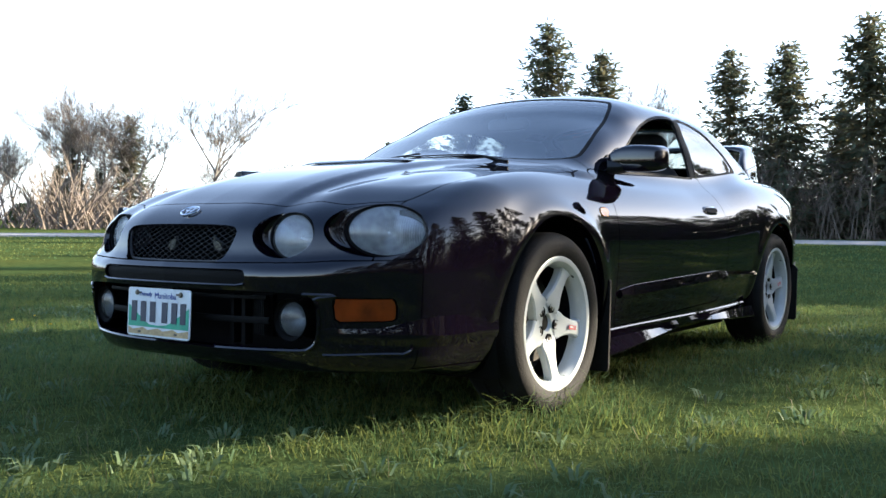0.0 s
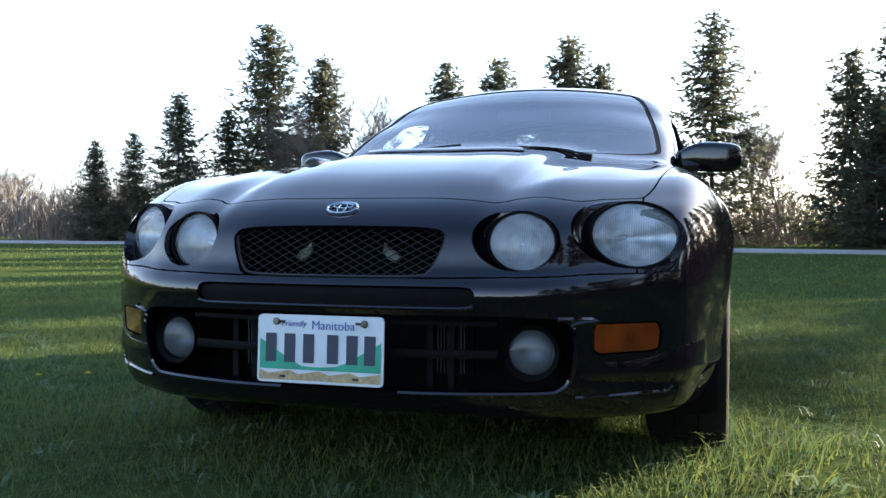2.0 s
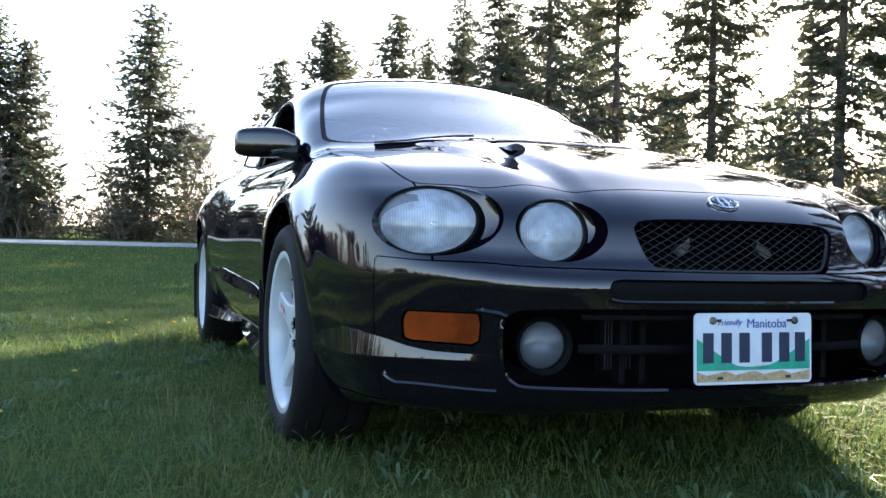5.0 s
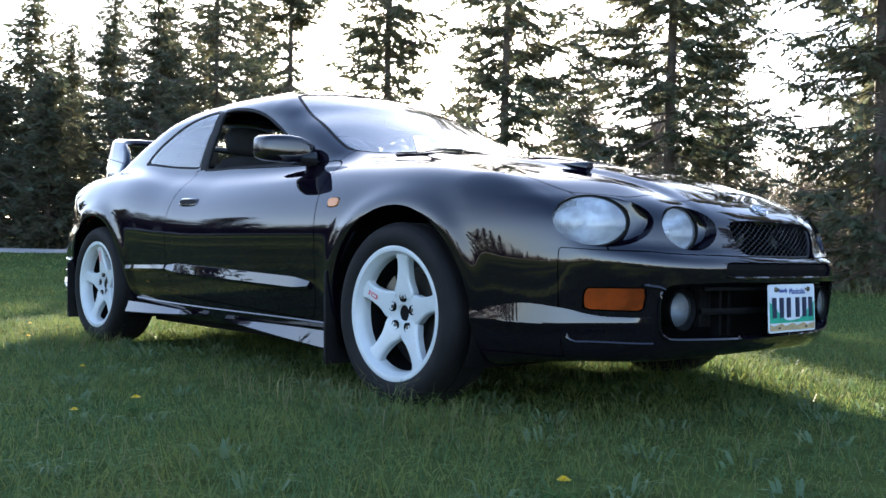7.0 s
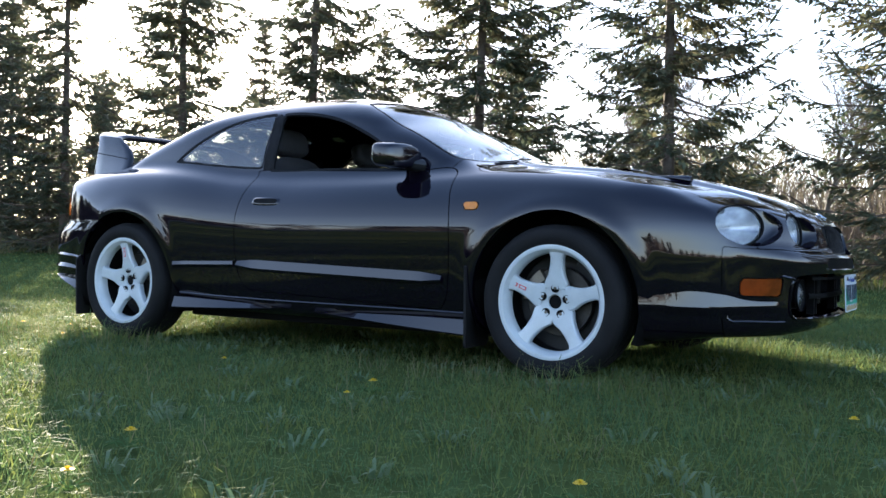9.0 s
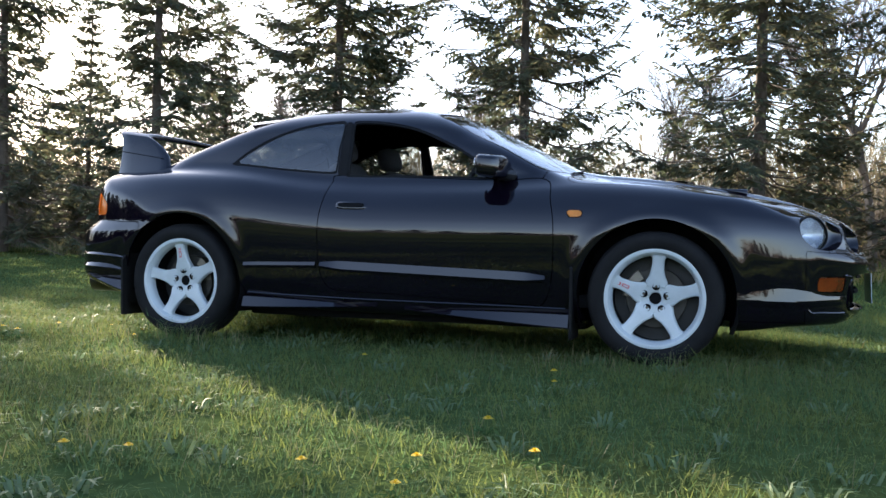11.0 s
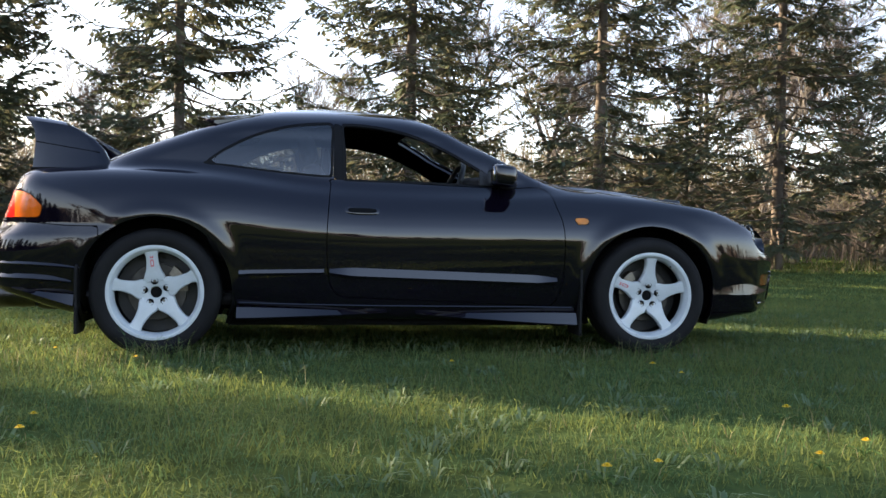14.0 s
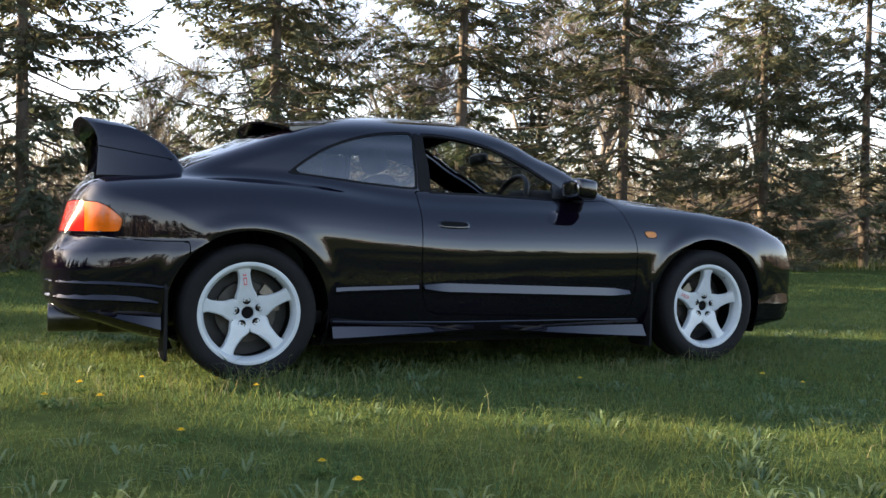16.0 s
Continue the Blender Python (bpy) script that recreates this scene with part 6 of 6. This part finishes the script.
def brush(name, label, seed, spots, mat, twigs, width, tilt=0.45, sides=4):
    """Thickets of upright leafless stems."""
    rng = random.Random(seed)
    v, f = [], []
    for x, y, h, r in spots:
        z = ground_height(x, y)
        for _ in range(twigs):
            a, q = rng.uniform(0, 6.28), r * math.sqrt(rng.random())
            p = Vector((x + q * math.cos(a), y + q * math.sin(a), z - 0.05))
            d = Vector((rng.uniform(-tilt, tilt), rng.uniform(-tilt, tilt), 1)).normalized()
            long = h * rng.uniform(0.35, 1.05)
            side = d.cross(Vector((rng.uniform(-1, 1), rng.uniform(-1, 1), 0.1))).normalized() * width
            k = len(v)
            mid = p + d * long * 0.55
            v += [tuple(p - side), tuple(p + side), tuple(mid + side * 0.6), tuple(p + d * long), tuple(mid - side * 0.6)]
            f.append((k, k + 1, k + 2, k + 3, k + 4))
            for _ in range(sides):
                s = p + d * long * rng.uniform(0.3, 0.9)
                e = (d + Vector((rng.uniform(-1, 1), rng.uniform(-1, 1), rng.uniform(-0.3, 0.7)))).normalized() * long * rng.uniform(0.12, 0.32)
                k = len(v)
                v += [tuple(s - side * 0.6), tuple(s + side * 0.6), tuple(s + e)]
                f.append((k, k + 1, k + 2))
    tagged(new(name, mesh_of(name, v, f, mat, smooth=False)), label, "bushes", kind="stuff")


def thickets():
    rng = random.Random(77)
    spots = []
    for k in range(230):
        a = math.radians(rng.uniform(95, 425))
        r = rng.uniform(54, 66)
        spots.append((r * math.cos(a), r * math.sin(a), rng.uniform(2.6, 5.2), rng.uniform(1.5, 3.0)))
    brush("far_brush", "grey-brown leafless thicket at the far edge of the park", 1, spots, DEADTWIG, 46, 0.05, 0.9, 6)
    spots = []
    for k in range(64):
        u = rng.random()
        spots.append((-35 - 10 * u + rng.uniform(-2, 2), -33 + 38 * u + rng.uniform(-1, 1), rng.uniform(2.2, 5.0), rng.uniform(0.8, 1.6)))
    brush("park_brush", "grey-brown leafless bushes between the far spruces", 6, spots, DEADTWIG, 60, 0.022, 0.5, 7)
    spots = [(rng.uniform(-30, 34), rng.uniform(14.5, 22), rng.uniform(1.6, 3.8), rng.uniform(0.8, 1.8)) for _ in range(190)]
    brush("brush", "bare brown undergrowth behind the spruces", 2, spots, DEADTWIG, 60, 0.011)
    spots = [(rng.uniform(-42, 46), rng.uniform(24, 40), rng.uniform(3.6, 7.2), rng.uniform(1.4, 2.8)) for _ in range(230)]
    brush("budding_brush", "pale budding thicket lit by the low sun", 3, spots, BUD, 60, 0.03)
    spots = [(rng.uniform(-30, 30), rng.uniform(10.3, 13.0), rng.uniform(0.25, 0.6), rng.uniform(0.4, 1.0)) for _ in range(140)]
    brush("rough_grass", "rough straw-coloured grass under the spruces", 4, spots, STRAW, 40, 0.008)


thickets()

# ---------------------------------------------------------------- small things across the lawn
SIGN = material("green_sign", (0.01, 0.30, 0.16), 0.4, vary=0.2, size=6)
POST = material("grey_post", (0.42, 0.42, 0.40), 0.6, metal=0.4, vary=0.3, size=8)
PALE = material("pale_stone", (0.62, 0.58, 0.50), 0.8, vary=0.3, size=6, fine=0.3)
HEDGE = material("evergreen_hedge", (0.035, 0.075, 0.022), 0.6, size=2, second=(0.06, 0.10, 0.03), island=0.5, through=0.25)


def small_things():
    for x, y in ((-33.5, -57.5), (-47.7, -47.2)):
        turn = math.degrees(math.atan2(2.4 - y, 2.8 - x))
        sign = thing("road_sign", "small green sign on a thin grey post beside the road", "sign", Matrix.Translation((x, y, ground_height(x, y))) @ pose(0, 0, 0, 0, 0, turn), "green signs")
        part("post", *tube([(0, 0, -0.05), (0, 0, 0.7), (0, 0, 1.35)], 0.03, 8), POST, sign)
        bm_part("panel", box((0.02, 0.52, 0.42), (0.035, 0, 1.16), 0.006), SIGN, sign, "green sign panel")
    marker = thing("marker_post", "white marker post in the grass", "post", Matrix.Translation((-33.6, -56.4, ground_height(-33.6, -56.4))))
    bm_part("post", box((0.16, 0.16, 0.75), (0, 0, 0.36), 0.03, 3), PALE, marker)
    cairn = thing("stone_pillar", "short pale stone pillar beside the road", "pillar", Matrix.Translation((-48.3, -46.1, ground_height(-48.3, -46.1))))
    bm_part("base", box((0.5, 0.5, 0.35), (0, 0, 0.16), 0.04, 2), PALE, cairn)
    bm_part("shaft", box((0.36, 0.36, 0.55), (0, 0, 0.6), 0.04, 2), PALE, cairn)
    # clipped round bush
    rng = random.Random(4)
    v, f = [], []
    for _ in range(5200):
        a, b = rng.uniform(0, 6.283), math.acos(rng.uniform(-0.3, 1))
        r = 1.25 * rng.uniform(0.82, 1.05)
        p = Vector((r * math.sin(b) * math.cos(a), r * math.sin(b) * math.sin(a), 0.55 + 0.85 * r * math.cos(b)))
        d = Vector((rng.uniform(-1, 1), rng.uniform(-1, 1), rng.uniform(-0.6, 1))).normalized()
        q = d.cross(Vector((rng.uniform(-1, 1), rng.uniform(-1, 1), rng.uniform(-1, 1)))).normalized() * 0.035
        k = len(v)
        v += [tuple(p - q), tuple(p + q), tuple(p + d * 0.14)]
        f.append((k, k + 1, k + 2))
    bush = thing("round_bush", "clipped round evergreen bush on the lawn", "bush", Matrix.Translation((-32.6, -58.6, ground_height(-32.6, -58.6))))
    part("stem", *tube([(0, 0, -0.05), (0, 0, 0.4), (0.05, 0, 0.9)], [0.07, 0.06, 0.03], 8), GREYBARK, bush)
    tagged(part("foliage", v, f, HEDGE, bush, "dense green foliage", smooth=False), kind="stuff")


small_things()

# ---------------------------------------------------------------- grass
def bulk_mesh(name, v, tris, mat):
    me = bpy.data.meshes.new(name)
    me.vertices.add(len(v))
    me.vertices.foreach_set("co", np.ascontiguousarray(v, np.float32).ravel())
    me.loops.add(tris.size)
    me.loops.foreach_set("vertex_index", np.ascontiguousarray(tris, np.int32).ravel())
    me.polygons.add(len(tris))
    me.polygons.foreach_set("loop_start", np.arange(0, tris.size, 3, dtype=np.int32))
    me.polygons.foreach_set("loop_total", np.full(len(tris), 3, np.int32))
    me.update(calc_edges=True)
    me.materials.append(mat)
    return me


def heights(x, y):
    return np.array([ground_height(a, b) for a, b in zip(x.tolist(), y.tolist())])


def blades(rng, x, y, tall, wide, bent, lean=None):
    """Three-triangle blades, leaning every way."""
    n = len(x)
    z = heights(x, y)
    a = rng.uniform(0, 2 * np.pi, n)
    lean = rng.uniform(0, 2 * np.pi, n) if lean is None else lean
    side = np.stack([np.cos(a), np.sin(a), 0 * a], 1) * wide[:, None] * 0.5
    foot = np.stack([x, y, z - 0.004], 1)
    out = np.stack([np.cos(lean), np.sin(lean), 0 * lean], 1) * (tall * bent)[:, None]
    mid = foot + out * 0.35 + np.stack([0 * a, 0 * a, tall * 0.62], 1)
    tip = foot + out + np.stack([0 * a, 0 * a, tall * (1 - 0.35 * bent)], 1)
    v = np.stack([foot - side, foot + side, mid + side * 0.8, mid - side * 0.8, tip], 1).reshape(-1, 3)
    k = np.arange(n)[:, None] * 5
    t = np.concatenate([k + [0, 1, 2], k + [0, 2, 3], k + [3, 2, 4]])
    return v, t


def near_share(x, y):
    """One around the car, falling to nothing over a stretch of lawn further out."""
    edge = np.hypot(np.maximum(np.abs(x + 0.7) - 4.4, 0), np.maximum(np.abs(y + 1.1) - 3.8, 0))
    return np.clip(1 - edge / 1.7, 0, 1)


def make_grass():
    rng = np.random.default_rng(5)
    # thick, near the car: tufts of a few blades that lean outwards
    m, each = 44000, 8
    cx, cy = rng.uniform(-6.8, 5.4, m), rng.uniform(-6.6, 4.4, m)
    dense = near_share(cx, cy) > rng.random(m)
    cx, cy = cx[dense], cy[dense]
    m = len(cx)
    lush = np.array([noise.noise((a * 0.9, b * 0.9, 3.0)) + 0.7 * noise.noise((a * 3.1, b * 3.1, 7.0)) for a, b in zip(cx.tolist(), cy.tolist())])
    size = (0.046 + 0.037 * np.clip(lush, -0.8, 1)) * rng.uniform(0.7, 1.4, m)
    for wx in (0.0, -2.535):
        for wy in (-0.75, 0.75):
            size *= 1 + 1.8 * np.exp(-((cx - wx) / 0.30) ** 2 - ((cy - 1.25 * wy) / 0.22) ** 2)
    way, off = rng.uniform(0, 2 * np.pi, (m, each)), rng.uniform(0.0, 1.7, (m, each)) * size[:, None]
    x, y = (cx[:, None] + off * np.cos(way)).ravel(), (cy[:, None] + off * np.sin(way)).ravel()
    n = m * each
    tall = np.repeat(size, each) * rng.uniform(0.6, 1.3, n) + 0.03 * (rng.random(n) < 0.012)
    v, t = blades(rng, x, y, tall, rng.uniform(0.0035, 0.0075, n), rng.uniform(0.4, 1.35, n), way.ravel() + rng.normal(0, 0.5, n))
    tagged(new("grass", bulk_mesh("grass", v, t.reshape(3, n, 3)[[0, 2]].reshape(-1, 3), BLADE)), "short green lawn grass, blade by blade", "grass", kind="stuff")
    # straw stalks
    n = 4500
    x, y = rng.uniform(-5.6, 4.2, n), rng.uniform(-5.4, 3.2, n)
    v, t = blades(rng, x, y, rng.uniform(0.03, 0.08, n), rng.uniform(0.002, 0.0035, n), rng.uniform(0.3, 1.2, n))
    tagged(new("dry_grass", bulk_mesh("dry_grass", v, t, STRAW)), "scattered dry straw-coloured stalks", "grass", kind="stuff")
    # taller seeding stalks round the wheels and under the sills
    n = 420
    x = np.concatenate([rng.normal(0.0, 0.45, n // 3), rng.normal(-2.5, 0.5, n // 3), rng.uniform(-4.2, 2.2, n - 2 * (n // 3))])
    y = np.concatenate([rng.uniform(-1.25, -0.82, n - n // 3), rng.uniform(-3.6, 1.2, n // 3)])[:n]
    x = x[:len(y)]
    n = len(y)
    v, t = blades(rng, x, y, rng.uniform(0.07, 0.13, n), rng.uniform(0.002, 0.0032, n), rng.uniform(0.15, 0.7, n))
    tagged(new("dry_grass", bulk_mesh("dry_grass", v, t, STRAW)), "thin pale grass stalks standing above the lawn", "grass", kind="stuff")
    # low broad-leaved weeds in patches
    m, each = 330, 12
    cx, cy = rng.uniform(-4.6, 2.6, m), rng.uniform(-4.4, 1.6, m)
    off, way = rng.uniform(0.0, 0.07, (m, each)), rng.uniform(0, 2 * np.pi, (m, each))
    n = m * each
    x, y = (cx[:, None] + off * np.cos(way)).ravel(), (cy[:, None] + off * np.sin(way)).ravel()
    v, t = blades(rng, x, y, rng.uniform(0.035, 0.065, n), rng.uniform(0.008, 0.015, n), rng.uniform(0.7, 1.5, n), way.ravel())
    tagged(new("weeds", bulk_mesh("weeds", v, t, CLOVER)), "pale broad-leaved weeds among the grass", "weeds", kind="stuff")
    # thinner further out
    n = 170000
    r, a = 15 * np.sqrt(rng.random(n)), rng.uniform(-math.pi, math.pi, n)
    x, y = -0.8 + r * np.cos(a), r * np.sin(a)
    keep = (near_share(x, y) < rng.random(n)) & (y > -9)
    x, y = x[keep], y[keep]
    n = len(x)
    v, t = blades(rng, x, y, rng.uniform(0.03, 0.06, n), rng.uniform(0.010, 0.018, n), rng.uniform(0.5, 1.3, n))
    tagged(new("grass", bulk_mesh("grass", v, t.reshape(3, n, 3)[[0, 2]].reshape(-1, 3), BLADE)), "short green lawn grass", "grass", kind="stuff")
    n = 75000
    r, a = np.sqrt(rng.uniform(14**2, 46**2, n)), rng.uniform(math.radians(45), math.radians(250), n)
    x, y = -0.8 + r * np.cos(a), r * np.sin(a)
    v, t = blades(rng, x, y, rng.uniform(0.04, 0.07, n), rng.uniform(0.03, 0.06, n), rng.uniform(0.5, 1.2, n))
    t = t.reshape(3, n, 3)[[0, 2]].reshape(-1, 3)
    tagged(new("grass", bulk_mesh("grass", v, t, BLADE)), "distant lawn grass", "grass", kind="stuff")
    # dandelions
    flower = thing("dandelion", "small yellow dandelion in the grass", "flower", Matrix.Translation((-0.31, -1.62, ground_height(-0.31, -1.62))), "dandelions")
    part("stem", *tube([(0, 0, 0), (0.004, 0.002, 0.03), (0.006, 0.0, 0.058)], 0.0014, 5), BLADE, flower)
    pv, pf = [], []
    for ring_r, lift, count in ((0.016, 0.058, 12), (0.011, 0.062, 9), (0.006, 0.065, 6)):
        for k in range(count):
            a = 2 * math.pi * k / count + ring_r * 40
            c, s = math.cos(a), math.sin(a)
            b = len(pv)
            w = 0.0028
            pv += [(0.006 - w * s * 0.5, w * c * 0.5, 0.058), (0.006 + w * s * 0.5, -w * c * 0.5, 0.058), (0.006 + ring_r * c + w * s, ring_r * s - w * c, lift), (0.006 + ring_r * c - w * s, ring_r * s + w * c, lift)]
            pf.append((b, b + 1, b + 2, b + 3))
    part("flower_head", pv, pf, DANDELION, flower, "yellow petals", smooth=False)
    for k in range(7):
        a, long = 0.9 * k + 0.3 * math.sin(3 * k), 0.042 + 0.016 * (k % 3)
        out, side = Vector((math.cos(a), math.sin(a), 0)), Vector((-math.sin(a), math.cos(a), 0))
        lv = []
        for u, w, z in ((0.0, 0.002, 0.004), (0.3, 0.004, 0.020), (0.65, 0.007, 0.026), (0.9, 0.004, 0.022), (1.0, 0.001, 0.018)):
            mid = out * (long * u) + Vector((0, 0, z))
            lv += [tuple(mid - side * w + Vector((0, 0, 0.003))), tuple(mid), tuple(mid + side * w + Vector((0, 0, 0.003)))]
        lf = [(3 * i + j, 3 * i + j + 1, 3 * i + j + 4, 3 * i + j + 3) for i in range(4) for j in range(2)]
        part("leaf", lv, lf, WEED, flower)
    rng2 = random.Random(9)
    for x, y in [(-0.54, -3.3), (-0.28, -2.68), (-1.16, -3.36), (-0.28, -3.39), (-0.06, -3.01), (-0.32, -3.16), (-1.18, -1.44), (-1.0, -3.31), (-2.99, -0.84), (-3.18, -1.33), (-3.37, -1.23),
                 (-3.24, -0.96), (-2.68, -2.54), (-2.65, -2.78), (-2.57, -1.19), (-0.26, -1.83), (0.84, -2.5), (1.19, -1.37), (-2.7, -0.95), (-2.98, -2.02)]:
        copy_thing(flower, Matrix.Translation((x, y, ground_height(x, y))) @ Matrix.Rotation(rng2.uniform(0, 6), 4, "Z") @ Matrix.Scale(rng2.uniform(0.75, 1.0), 4))


make_grass()
